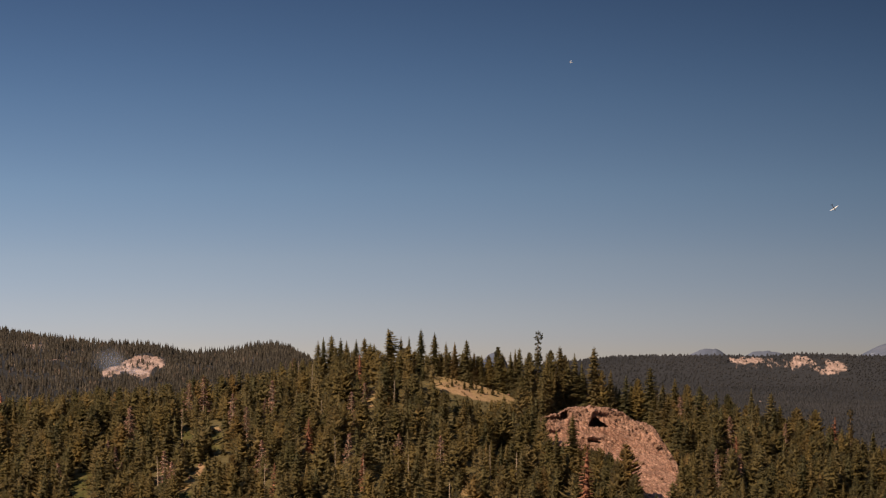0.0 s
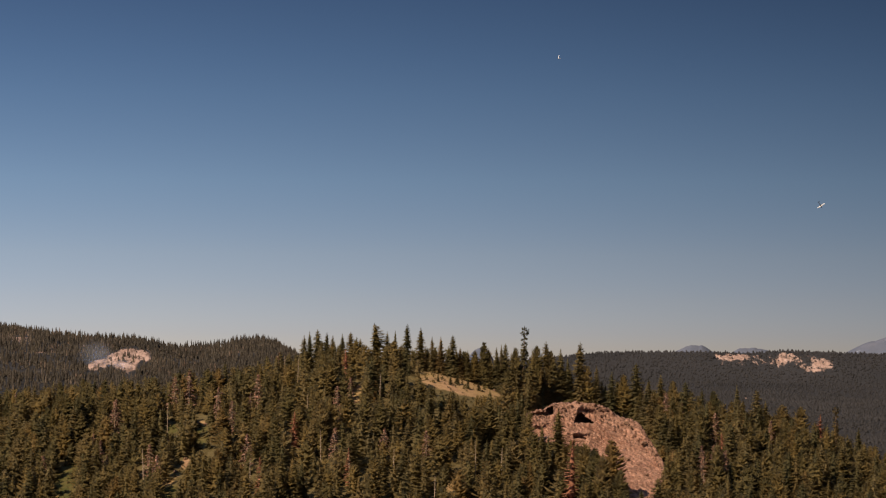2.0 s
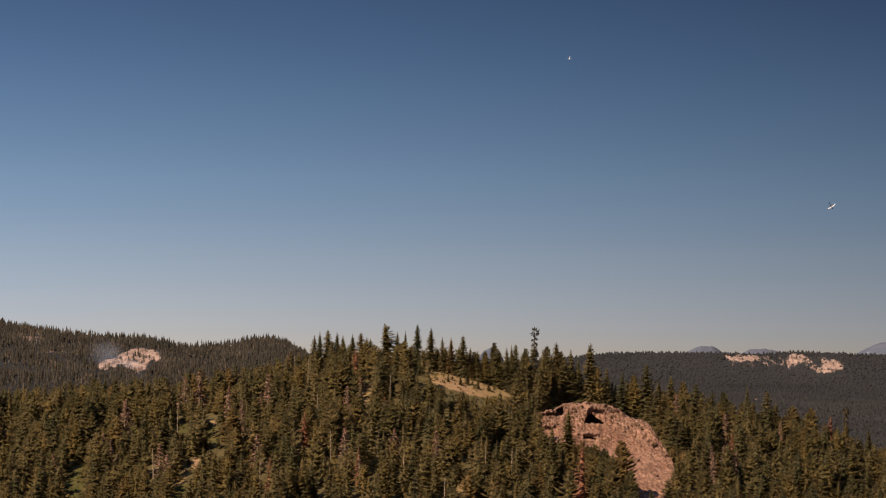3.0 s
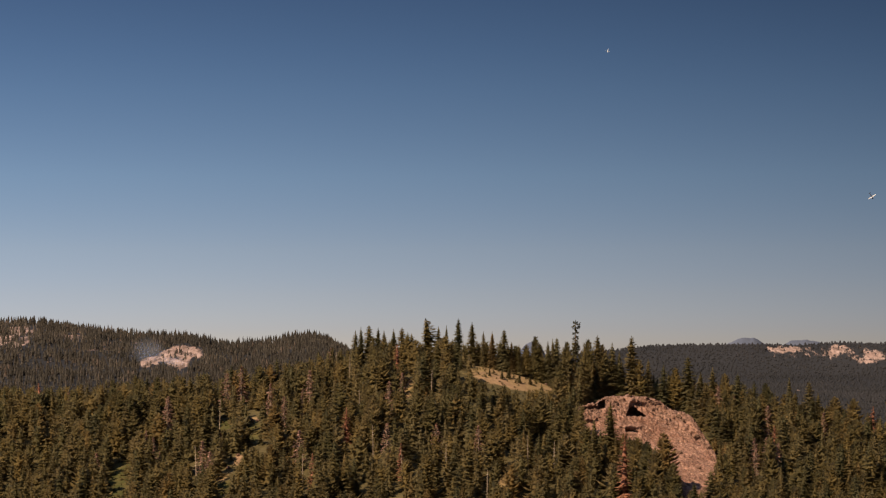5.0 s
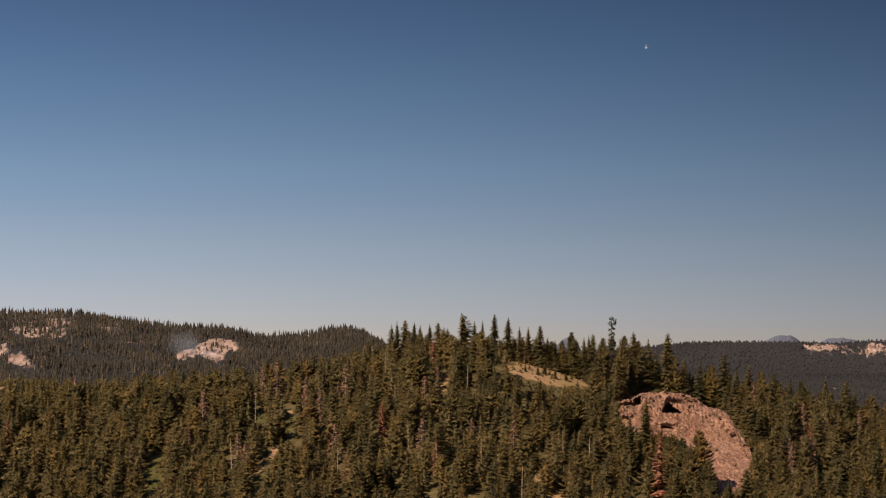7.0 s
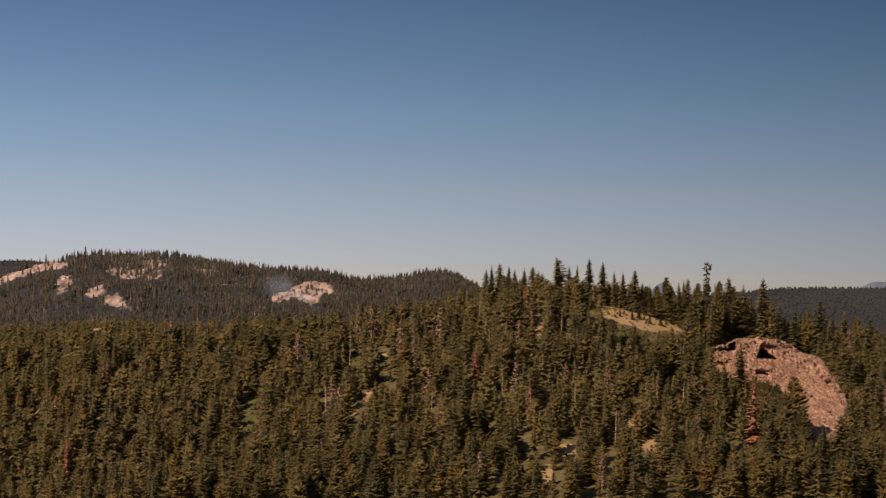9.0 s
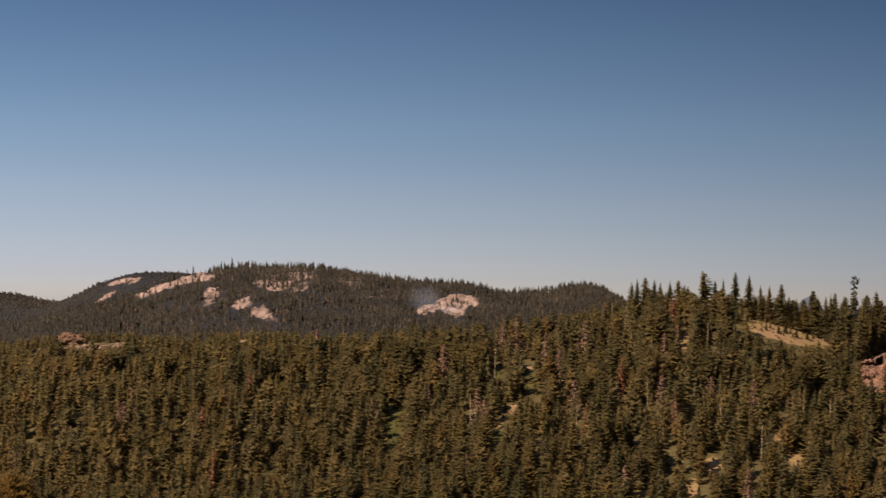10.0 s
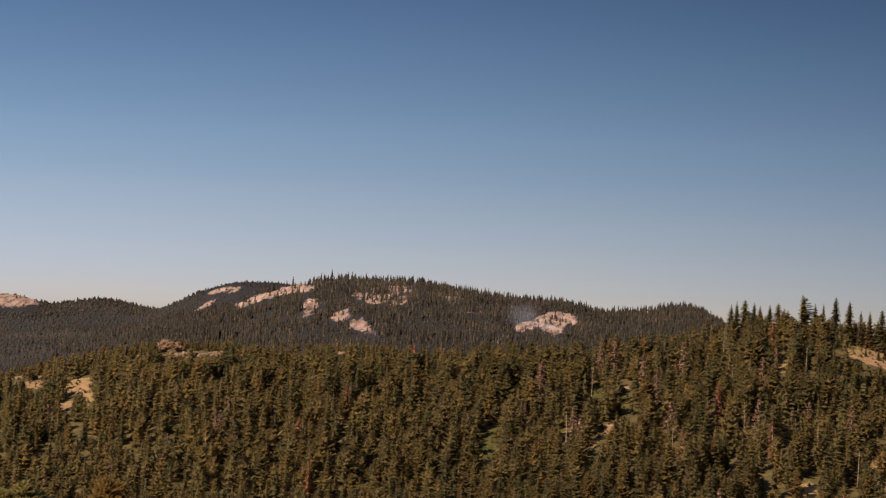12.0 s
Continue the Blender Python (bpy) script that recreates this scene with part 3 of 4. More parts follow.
def conifer(seed, height, width, kind, whorls, per, start=0.08, sprays=3, slim=1.0):
    """Trunk and crown of a conifer in tiers: every bough is a drooping fan of pointed sprays. kind: fir, flag (swept by the wind) or pine."""
    g = np.random.RandomState(seed)
    lean, taper = g.normal(0, 0.012, 2) * height, g.uniform(0.56, 0.78)
    tv, tf, cv, cf = [], [], [], []

    def axis(h):
        k = h / height
        return np.array([lean[0] * k * k, lean[1] * k * k, h])
    girth = 0.013 * height
    for k, h in enumerate((-1.5, 0.5 * height, 0.96 * height)):
        rad = girth * (1.0, 0.62, 0.1)[k]
        tv.extend(axis(h) + rad * np.array([math.cos(1.2566 * q), math.sin(1.2566 * q), 0]) for q in range(5))
    for k in (0, 5):
        for q in range(5):
            i, j = k + q, k + (q + 1) % 5
            tf.extend([(i, j, j + 5), (i, j + 5, i + 5)])

    def spread(t):
        """How far the boughs reach at the part t of the crown's height."""
        if kind == "pine":
            return width * (1 - (0.12 + 0.86 * t) ** 2.0) ** 0.75
        return width * (1 - t) ** taper

    def spray(root, tip, w, sag):
        base = len(cv)
        way = tip - root
        side = np.array([-way[1], way[0], 0.0])
        side *= w / (np.linalg.norm(side) + 1e-9)
        mid = root + way * g.uniform(0.45, 0.62) - np.array([0, 0, sag])
        cv.extend([root, mid + side * g.uniform(0.7, 1.2), tip, mid - side * g.uniform(0.7, 1.2)])
        cf.extend([(base, base + 1, base + 2), (base, base + 2, base + 3)])

    lobe, wind = g.uniform(0, 6.28), (0.6 if kind == "flag" else 0.0)
    for k in range(whorls):
        off, tier = g.uniform(0, 6.28), g.uniform(0.88, 1.10)
        for b in range(per):
            t = min(max((k + g.uniform(-0.5, 0.5)) / whorls, 0.0), 0.985)
            t = 1 - (1 - t) ** 1.08
            a = off + 6.2832 * (b + g.uniform(-0.3, 0.3)) / per
            L = (spread(t) * tier * (1 + 0.14 * math.sin(2 * a + lobe + 6 * t)) * (1 + wind * math.cos(a)) + 0.2) * g.uniform(0.7, 1.14)
            rise = (-0.30 + 0.8 * t if kind != "pine" else 0.02 + 0.7 * t) + g.normal(0, 0.08)
            root = axis(height * (start + (0.97 - start) * t))
            for turn, s0, size in ((g.normal(0, 0.1), 0.1, 1.0), (g.uniform(0.3, 0.65), 0.32, 0.62), (-g.uniform(0.3, 0.65), 0.32, 0.62), (0.5, 0.55, 0.4), (-0.5, 0.55, 0.4), (0.6, 0.15, 0.5), (-0.6, 0.15, 0.5))[:sprays if L > 0.75 else 1]:
                way = np.array([math.cos(a), math.sin(a), rise])
                fork = np.array([math.cos(a + turn), math.sin(a + turn), rise - (0.16 if kind != "pine" else -0.12) + g.normal(0, 0.08 if kind != "pine" else 0.2)])
                at = root + way * L * s0
                spray(at, at + fork * L * (1 - s0 if size == 1.0 else size) * g.uniform(0.85, 1.1), slim * min(0.11 + 0.14 * L, 0.55), 0.05 * L + 0.05)
    tiers, m = 6, 6
    for k in range(tiers):                             # the close inner growth round the stem
        t0, t1 = k / tiers, min((k + 1.8) / tiers, 1.0)
        base = len(cv)
        for b in range(m):
            a = 6.2832 * (b + 0.5 * (k % 2) + g.uniform(-0.2, 0.2)) / m
            w0 = spread(t0) * 0.5 * g.uniform(0.6, 1.2) * (1 + wind * 0.8 * math.cos(a))
            cv.append(axis(height * (start + (0.97 - start) * t0)) + np.array([w0 * math.cos(a), w0 * math.sin(a), 0]))
        cv.append(axis(height * (start + (0.97 - start) * t1)))
        cf.extend([(base + b, base + (b + 1) % m, base + m) for b in range(m)])
    for q in range(3):                                 # the leader at the top
        spray(axis(height * 0.94), axis(height) + np.array([0.12 * math.cos(2.1 * q), 0.12 * math.sin(2.1 * q), 0]), 0.16, 0.0)
    return np.array(tv), np.array(tf), np.array(cv), np.array(cf)


SMALL_FIRS = [conifer(40 + k, 10, 2.9 + 0.3 * (k % 3), "fir", 11, 5, sprays=2) for k in range(5)]
SMALL_PINES = [conifer(50 + k, 10, 2.8 + 0.3 * (k % 3), "pine", 10, 5, sprays=2) for k in range(5)]
FIRS = [conifer(10 + k, 18 + (k % 3), 4.0 + 0.35 * (k % 4), "fir", 19 + k % 3, 6) for k in range(6)]
PINES = [conifer(30 + k, 17 + (k % 3), 3.7 + 0.35 * (k % 3), "pine", 16 + k % 3, 6, 0.14) for k in range(6)]


def boughs(cv, seed, up=0.42, stray=0.28):
    """For each needle spray the direction in which its bough faces: outward and up."""
    g = np.random.RandomState(seed)
    d = cv.copy()
    d[:, 2] = 0
    d /= np.maximum(np.linalg.norm(d, axis=1), 0.5)[:, None]
    d[:, 2] = up
    d += np.repeat(g.normal(0, stray, (len(d) // 3 + 1, 3)), 3, axis=0)[:len(d)]
    return d / np.linalg.norm(d, axis=1)[:, None]


def part(name, mesh, mat, parent, label=""):
    if not mesh.materials:
        mesh.materials.append(mat)
    ob = new(name, mesh)
    ob.parent = parent
    return tagged(ob, label) if label else ob


def tree_thing(name, shape, leaf, bark, label, category="tree", group=""):
    tv, tf, cv, cf = shape
    root = tagged(new(name), label, category, group)
    part("trunk", mesh_of("trunk", tv, tf), bark, root)
    if cv is not None:
        me = mesh_of("crown", cv, cf)
        me.attributes.new("bough", "FLOAT_VECTOR", "POINT").data.foreach_set("vector", boughs(cv, len(cv)).astype(np.float32).ravel())
        part("crown", me, leaf, root)
    return root


def forest(name, shapes, places, mats, label, crown_only=False, category="forest"):
    """Many trees as one piece of woodland. places: rows of x, y, z, turn, height scale, width scale, shape number."""
    co, fa, mi, to, bo, base = [], [], [], [], [], 0
    lie = [boughs(shape[2], k, 1.1, 0.1) if shape[0] is None else boughs(shape[2], k) for k, shape in enumerate(shapes)]
    g = np.random.RandomState(len(places))
    tones = (0.5 + 0.26 * ripple(places[:, 0], places[:, 1], 65, 77) + g.normal(0, 0.22, len(places))) % 1.0     # dark and light trees stand in groups
    for (x, y, z, turn, sh, sw, k), tone in zip(places, tones):
        tv, tf, cv, cf = shapes[int(k)]
        c, s = math.cos(turn), math.sin(turn)
        for vv, ff, m in (((cv, cf, 0),) if crown_only else ((tv, tf, 1), (cv, cf, 0))):
            if vv is None:
                continue
            w = np.empty_like(vv)
            w[:, 0], w[:, 1], w[:, 2] = x + sw * (c * vv[:, 0] - s * vv[:, 1]), y + sw * (s * vv[:, 0] + c * vv[:, 1]), z + sh * vv[:, 2]
            b = lie[int(k)] if m == 0 else np.zeros((len(vv), 3))
            bo.append(np.column_stack([c * b[:, 0] - s * b[:, 1], s * b[:, 0] + c * b[:, 1], b[:, 2]]).astype(np.float32))
            co.append(w); fa.append(ff + base); mi.append(np.full(len(ff), m, dtype=np.int32)); to.append(np.full(len(vv), tone, dtype=np.float32))
            base += len(vv)
    me = mesh_of(name, np.concatenate(co), np.concatenate(fa))
    for m in mats:
        me.materials.append(m)
    me.polygons.foreach_set("material_index", np.concatenate(mi))
    me.attributes.new("tone", "FLOAT", "POINT").data.foreach_set("value", np.concatenate(to))
    me.attributes.new("bough", "FLOAT_VECTOR", "POINT").data.foreach_set("vector", np.concatenate(bo).ravel())
    return tagged(new(name, me), label, category, kind="stuff")


OUTCROP = [(966, 752), (985, 733), (1010, 722), (1050, 720), (1098, 728), (1120, 745), (1150, 752), (1162, 764), (1174, 786), (1190, 812), (1198, 835), (1198, 860), (1182, 885), (1150, 885),
           (1130, 850), (1112, 830), (1090, 803), (1040, 787), (975, 777)]
CANOPY = profile([(-1000, 850), (-837, 800), (-759, 774), (-661, 747), (-563, 718), (-500, 707), (-444, 700), (-364, 697), (-284, 700), (-194, 700), (-105, 692), (56, 690),
                  (155, 679), (255, 669), (354, 657), (430, 651), (473, 641), (540, 616), (600, 606), (660, 610), (740, 614), (790, 614), (850, 626), (940, 626), (1010, 630),
                  (1060, 643), (1085, 662), (1150, 666), (1200, 674), (1260, 694), (1330, 702), (1400, 720), (1470, 742), (1568, 780), (1750, 850)])
BOTTOM = profile([(-1000, 1025), (-833, 1020), (725, 988), (900, 965), (1562, 915), (1800, 910)])
RIDGE_ROCKS = [[(-438, 722), (-332, 717), (-332, 724), (-438, 730)], [(-506, 724), (-469, 723), (-469, 728), (-506, 729)], [(-558, 736), (-525, 731), (-525, 736), (-558, 741)]]
KNOB = [(-446, 697), (-402, 697), (-398, 714), (-446, 716)]
rng = np.random.RandomState(5)


def range_at(u, v):
    """How far off the near hill's slope lies at survey bearing u and height v."""
    a = (u - 784) / F
    rs = np.arange(886.0, 1112.0, 1.0)
    x, y = rs * math.sin(a), rs * math.cos(a)
    _, vv = survey(x, y, ground_z(x, y))
    k = int(np.argmin(np.abs(vv - v)))
    return float(rs[k])


def stand(u, v_top, r):
    """The foot on the ground at bearing u and distance r, and the height up to survey height v_top."""
    top = spot(u, v_top, r)
    z = float(ground_z(np.array([top.x]), np.array([top.y]))[0])
    return Vector((top.x, top.y, z)), top.z - z


def scatter(u0, u1, r0, r1, gap):
    """Jittered places on the ground between two bearings and two distances."""
    pts = []
    r = r0
    while r < r1:
        step = gap / r
        az = np.arange((u0 - 784) / F, (u1 - 784) / F, step) + rng.uniform(0, step)
        az = az + rng.uniform(-0.5, 0.5, len(az)) * step
        rad = r + rng.uniform(-0.7, 0.7, len(az)) * gap
        pts.append(np.stack([rad * np.sin(az), rad * np.cos(az)], 1))
        r += gap
    p = np.concatenate(pts)
    return np.column_stack([p, ground_z(p[:, 0], p[:, 1])])


# trees that stand out one by one: bearing, height of the top, height of the lowest part in view (None: on the crest), kind, width
SKYLINE = [(563, 598, "fir", 0.8), (573, 596, "fir", 0.7), (587, 597, "fir", 0.8), (603, 593, "fir", 0.75), (613, 598, "fir", 0.7), (631, 600, "fir", 0.8), (645, 601, "fir", 0.8),
           (688, 581, "flag", 1.35), (710, 591, "fir", 0.6), (724, 594, "fir", 0.5), (745, 586, "fir", 0.6), (769, 584, "fir", 0.85), (789, 601, "fir", 0.55), (805, 605, "fir", 0.7), (826, 605, "fir", 0.75),
           (839, 620, "fir", 0.7), (852, 625, "fir", 0.7), (865, 628, "pine", 0.6), (881, 617, "pine", 0.7), (889, 620, "fir", 0.7), (903, 618, "fir", 0.7), (912, 618, "fir", 0.6), (919, 620, "fir", 0.7), (937, 617, "pine", 0.7),
           (951, 589, "tuft", 0.85), (974, 618, "pine", 0.75), (991, 617, "fir", 0.7), (999, 622, "pine", 0.7), (1016, 619, "fir", 0.85), (1030, 640, "fir", 0.7), (1051, 618, "fir", 0.75), (1080, 649, "fir", 0.7),
           (1107, 658, "fir", 0.75), (1128, 668, "pine", 0.8), (1150, 653, "fir", 0.8), (1172, 672, "fir", 0.8), (1194, 663, "fir", 0.9), (1215, 678, "pine", 0.8), (1237, 684, "fir", 0.8), (1266, 687, "fir", 0.8), (1287, 690, "pine", 0.8),
           (1328, 685, "fir", 0.75), (1362, 697, "fir", 0.8), (1378, 708, "fir", 0.8), (1405, 713, "pine", 0.9), (1439, 721, "pine", 0.9), (1500, 723, "tuft", 0.7), (1539, 752, "fir", 0.8)]
DEAD = [(231, 720, 790, "sparse"), (282, 803, 838, "snag"), (292, 795, 830, "sparse"), (306, 814, 842, "sparse"), (361, 664, 735, "sparse"), (336, 676, 735, "sparse"), (323, 722, 745, "snag"),
        (412, 694, 730, "sparse"), (437, 718, 760, "sparse"), (464, 777, 812, "sparse"), (469, 820, 870, "snag"), (482, 672, 735, "sparse"), (552, 645, 695, "snag"), (571, 708, 742, "snag"),
        (622, 692, 735, "sparse"), (594, 770, 828, "snag"), (617, 765, 815, "sparse"), (706, 766, 795, "sparse"), (722, 803, 848, "snag"), (780, 770, 808, "sparse"), (795, 850, 880, "snag"),
        (868, 788, 822, "snag"), (913, 800, 826, "snag"), (528, 640, 660, "snag"), (697, 672, 690, "snag"), (-354, 858, 890, "snag"), (-211, 858, 890, "snag"), (-108, 690, 706, "snag"),
        (-331, 822, 842, "sparse"), (233, 716, 776, "sparse"), (556, 926, 950, "sparse"), (772, 925, 990, "sparse"), (1203, 700, 740, "sparse"), (1290, 735, 800, "sparse"), (645, 812, 840, "snag"), (1160, 690, 730, "sparse")]
RUST = [(637, 628, 668, 0.75), (1037, 786, 880, 0.95), (1472, 735, 760, 0.9), (642, 802, 832, 0.7), (487, 818, 835, 0.7), (-173, 900, 975, 0.5), (-110, 768, 785, 0.9), (-194, 830, 846, 0.9), (546, 738, 770, 0.8), (8, 692, 712, 1.0), (1302, 770, 800, 0.8)]
ROCKSIDE = [(1013, 724, 800, "fir", 0.8), (1060, 783, 850, "pine", 0.7), (1077, 797, 860, "pine", 0.7), (1110, 789, 862, "pine", 0.85), (985, 752, 800, "fir", 0.5), (1122, 830, 880, "pine", 0.7), (1093, 812, 870, "pine", 0.7), (1190, 855, 882, "fir", 0.8), (1160, 862, 882, "fir", 0.6)]

BEHIND = [(1158, 694, 756, "fir", 0.9), (1170, 688, 766, "fir", 1.0), (1181, 704, 780, "fir", 0.9), (1190, 716, 794, "pine", 0.8), (1201, 730, 806, "fir", 0.9), (1214, 742, 818, "fir", 0.9)]     # dark firs that close in behind the outcrop

SINGLE = []                                # kind, bearing, top, distance, width, and the part that stays in view
for u0, top, kind, w in SKYLINE:
    SINGLE.append((kind, u0, top, 1106.0, w * (1.4 if kind == "tuft" else 1.3), top + 14))
for u0, top, low, kind in DEAD:
    SINGLE.append((kind, u0, top, range_at(u0, max(low, top + 62)), 1.1, min(low, top + 24) if kind == "snag" else low))
for u0, top, low, w in RUST:
    SINGLE.append(("rust", u0, top, range_at(u0, max(low, top + 66)) - (20 if top == 786 else 0), w * 1.6, low))
for u0, top, low, kind, w in ROCKSIDE:
    SINGLE.append((kind, u0, top, range_at(u0, top + 92) - 14, w * 1.6, low))
for u0, top, low, kind, w in BEHIND:
    SINGLE.append((kind, u0, top, range_at(u0, low), w * 1.3, low))

stands = (scatter(-1000, -160, 888, 1150, 5.6), scatter(-160, 150, 888, 1150, 6.3), scatter(150, 1750, 888, 1150, 7.3), np.concatenate([scatter(-1000, 1750, 888, 1150, 10.0), scatter(40, 480, 888, 1150, 6.6)]))
low_growth = np.repeat((False, True), (sum(len(q) for q in stands[:3]), len(stands[3])))       # young trees fill in between the grown ones
p = np.concatenate(stands)
u, v = survey(p[:, 0], p[:, 1], p[:, 2])
r = np.hypot(p[:, 0], p[:, 1])
sh = np.where(low_growth, rng.uniform(0.2, 0.42, len(p)), rng.uniform(0.62, 1.12, len(p))) * (0.88 + 0.12 * ripple(p[:, 0], p[:, 1], 60, 21))
sh = sh * np.interp(u, [-840, -400, -150, 200, 900, 1100, 1500], [0.58, 0.66, 0.76, 0.90, 0.95, 1.08, 1.2])
unit = 18.5 * F / r                                            # a full-grown tree in survey units


def hides(sh):
    """Which trees of that size would hide open ground or the outcrop."""
    hit = np.zeros(len(p), bool)
    for shapes, limit, half in ((DRY[1:-2] + GREEN, 1096, 0.07), ([OUTCROP, KNOB, DRY[0], *DRY[-2:]], 1100, 0.13), (RIDGE_ROCKS, 1092, 0.03)):
        for shape in shapes:
            for du in (-half, 0, half):
                for dv in (0.0, 0.25, 0.5, 0.75, 0.95):
                    hit |= (r < limit) & inside(u + du * unit * sh * (1 - 0.8 * dv), v - dv * unit * sh, shape)
    return hit


sh = np.minimum(sh, (v - CANOPY(u) - rng.uniform(0, 1, len(p)) * np.interp(u, [-200, 200, 1050, 1150], [10, 14, 16, 28])) / unit)
for kind, u0, top, r0, w, low in SINGLE:                       # trees in front of a single one stay low enough to leave it in view
    cut = (r < r0 + 1) & (np.abs(u - u0) < 2 + 0.13 * unit * sh) & (v > top)
    sh = np.where(cut, np.minimum(sh, (v - top - 0.75 * (low - top)) / unit), sh)
    sh = np.where((np.abs(u - u0) < 8) & (np.abs(r - r0) < 2.5), 0, sh)
for _ in range(11):
    sh = np.where(hides(sh), sh * 0.86, sh)
keep = (sh > 0.13) & (~hides(sh) | ((rng.rand(len(p)) < np.where(u < 0, 0.4, 0.14)) & (sh < 0.45) & ((u < 740) | (u > 1210)))) & (v - unit * sh < BOTTOM(u)) & (rng.rand(len(p)) < 0.97)
p, u, v, r, sh = (a[keep] for a in (p, u, v, r, sh))
n = len(p)
pine = rng.rand(n) < np.clip(0.5 + 0.35 * ripple(p[:, 0], p[:, 1], 80, 22), 0.1, 0.9)
rows = np.column_stack([p, rng.uniform(0, 6.28, n), sh, (0.30 + 0.78 * sh) * rng.uniform(0.8, 1.25, n), rng.randint(0, 5, n)])
single = np.argsort(np.where((u > -820) & (u < 1540) & (sh > 0.6), r, 9e9))[:240]        # the nearest ones stand as trees of their own
apart = np.zeros(n, bool)
apart[single] = True
brown = ~apart & (rng.rand(n) < 0.022)
young = ~apart & ~brown & (sh < 0.70)
grown = ~apart & ~brown & ~young
small = rows.copy()
small[:, 4] *= 1.85
small[:, 5] = (0.28 + 0.80 * small[:, 4]) * rng.uniform(0.85, 1.25, n)
forest("dead_trees", [tree_shape(120 + k, 17, 2.5, "sparse") for k in range(5)], rows[brown], (M_BROWN, M_SNAG), "scattered dead brown conifers among the living forest")
forest("fir_forest", FIRS, rows[grown & ~pine], (M_FIR, M_BARK), "dense dark green fir forest covering the near hill")
forest("pine_forest", PINES, rows[grown & pine], (M_PINE, M_BARK), "dense olive green pine forest covering the near hill")
forest("young_firs", SMALL_FIRS, small[young & ~pine], (M_FIR, M_BARK), "dense low stand of young dark green firs")
forest("young_pines", SMALL_PINES, small[young & pine], (M_PINE, M_BARK), "dense low stand of young olive green pines")

KIND = {   # shapes, first height, needles, bark, name, label, group
    "stand_fir": (FIRS, 19, M_FIR, M_BARK, "fir_tree", "dark green conical fir tree in the dense stand", "firs on the near hill"),
    "stand_pine": (PINES, 18, M_PINE, M_BARK, "pine_tree", "olive green rounded pine tree in the dense stand", "pines on the near hill"),
    "fir": ([conifer(210 + k, 18 + k % 3, 3.8 + 0.3 * (k % 3), "fir", 27, 8) for k in range(4)], 19, M_FIR, M_BARK, "fir_tree", "dark green conical fir tree on the hillside", "firs on the near hill"),
    "flag": ([conifer(29, 19, 3.3, "flag", 27, 8)], 19, M_FIR, M_BARK, "windswept_fir", "dark green fir with branches swept by the wind", "firs on the near hill"),
    "pine": ([conifer(220 + k, 17 + k % 3, 3.5 + 0.3 * (k % 3), "pine", 23, 8, 0.14) for k in range(4)], 18, M_PINE, M_BARK, "pine_tree", "olive green rounded pine tree on the hillside", "pines on the near hill"),
    "tuft": ([tree_shape(80 + k, 26, 3.2, "tuft") for k in range(2)], 26, M_PINE, M_BARK, "tall_pine", "tall slender pine with tufted crown on the ridge", "tall pines on the ridge"),
    "near": ([conifer(70 + k, 16, 3.0, "pine", 46, 11, 0.1, 7, 0.42) for k in range(3)], 16, M_NEAR, M_BARK, "near_pine", "broad yellow green pine just below the lookout", "pines below the lookout"),
    "near_dry": ([conifer(76, 16, 3.0, "pine", 46, 11, 0.1, 7, 0.42)], 16, M_NEAR_DRY, M_BARK, "near_pine", "yellow brown pine with fading needles below the lookout", "pines below the lookout"),
    "sparse": ([tree_shape(90 + k, 16, 3.5, "sparse") for k in range(3)], 16, M_BROWN, M_SNAG, "dead_tree", "dead brown conifer with thin dry needles", "dead trees"),
    "snag": ([tree_shape(100 + k, 14, 1.3, "snag") for k in range(3)], 14, M_SNAG, M_SNAG, "snag", "bare pale dead trunk with short branch stubs", "snags"),
    "rust": ([conifer(110 + k, 17, 2.3, "fir", 18, 6) for k in range(2)], 17, M_RUST, M_BARK, "red_tree", "dying conifer with rusty red needles", "red dying trees"),
}
first_of = {}


def plant(kind, k, foot, turn, high, w):
    """Stand a tree of that kind at its foot, high and w as factors of its first size."""
    shapes, _, leaf, bark, name, label, group = KIND[kind]
    k = k % len(shapes)
    m = Matrix.Translation(foot) @ Matrix.Rotation(turn, 4, "Z")
    if (kind, k) in first_of:
        ob = copy_thing(first_of[kind, k], m)
    else:
        ob = first_of[kind, k] = tree_thing(name, shapes[k], leaf, bark, label, group=group)
        ob.matrix_basis = m
    ob.scale = (w, w, high)
    return ob


for i, (kind, u0, top, r0, w, low) in enumerate(SINGLE):
    foot, height = stand(u0, top, r0)
    high = height / KIND[kind][1]
    plant(kind, i, foot, 0.0 if kind == "flag" else rng.uniform(0, 6.28), high, w * (0.55 + 0.45 * high))
for i in single:
    x, y, z, turn, hi, w, k = rows[i]
    plant("stand_pine" if pine[i] else "stand_fir", int(k), Vector((x, y, z)), turn, hi, w)
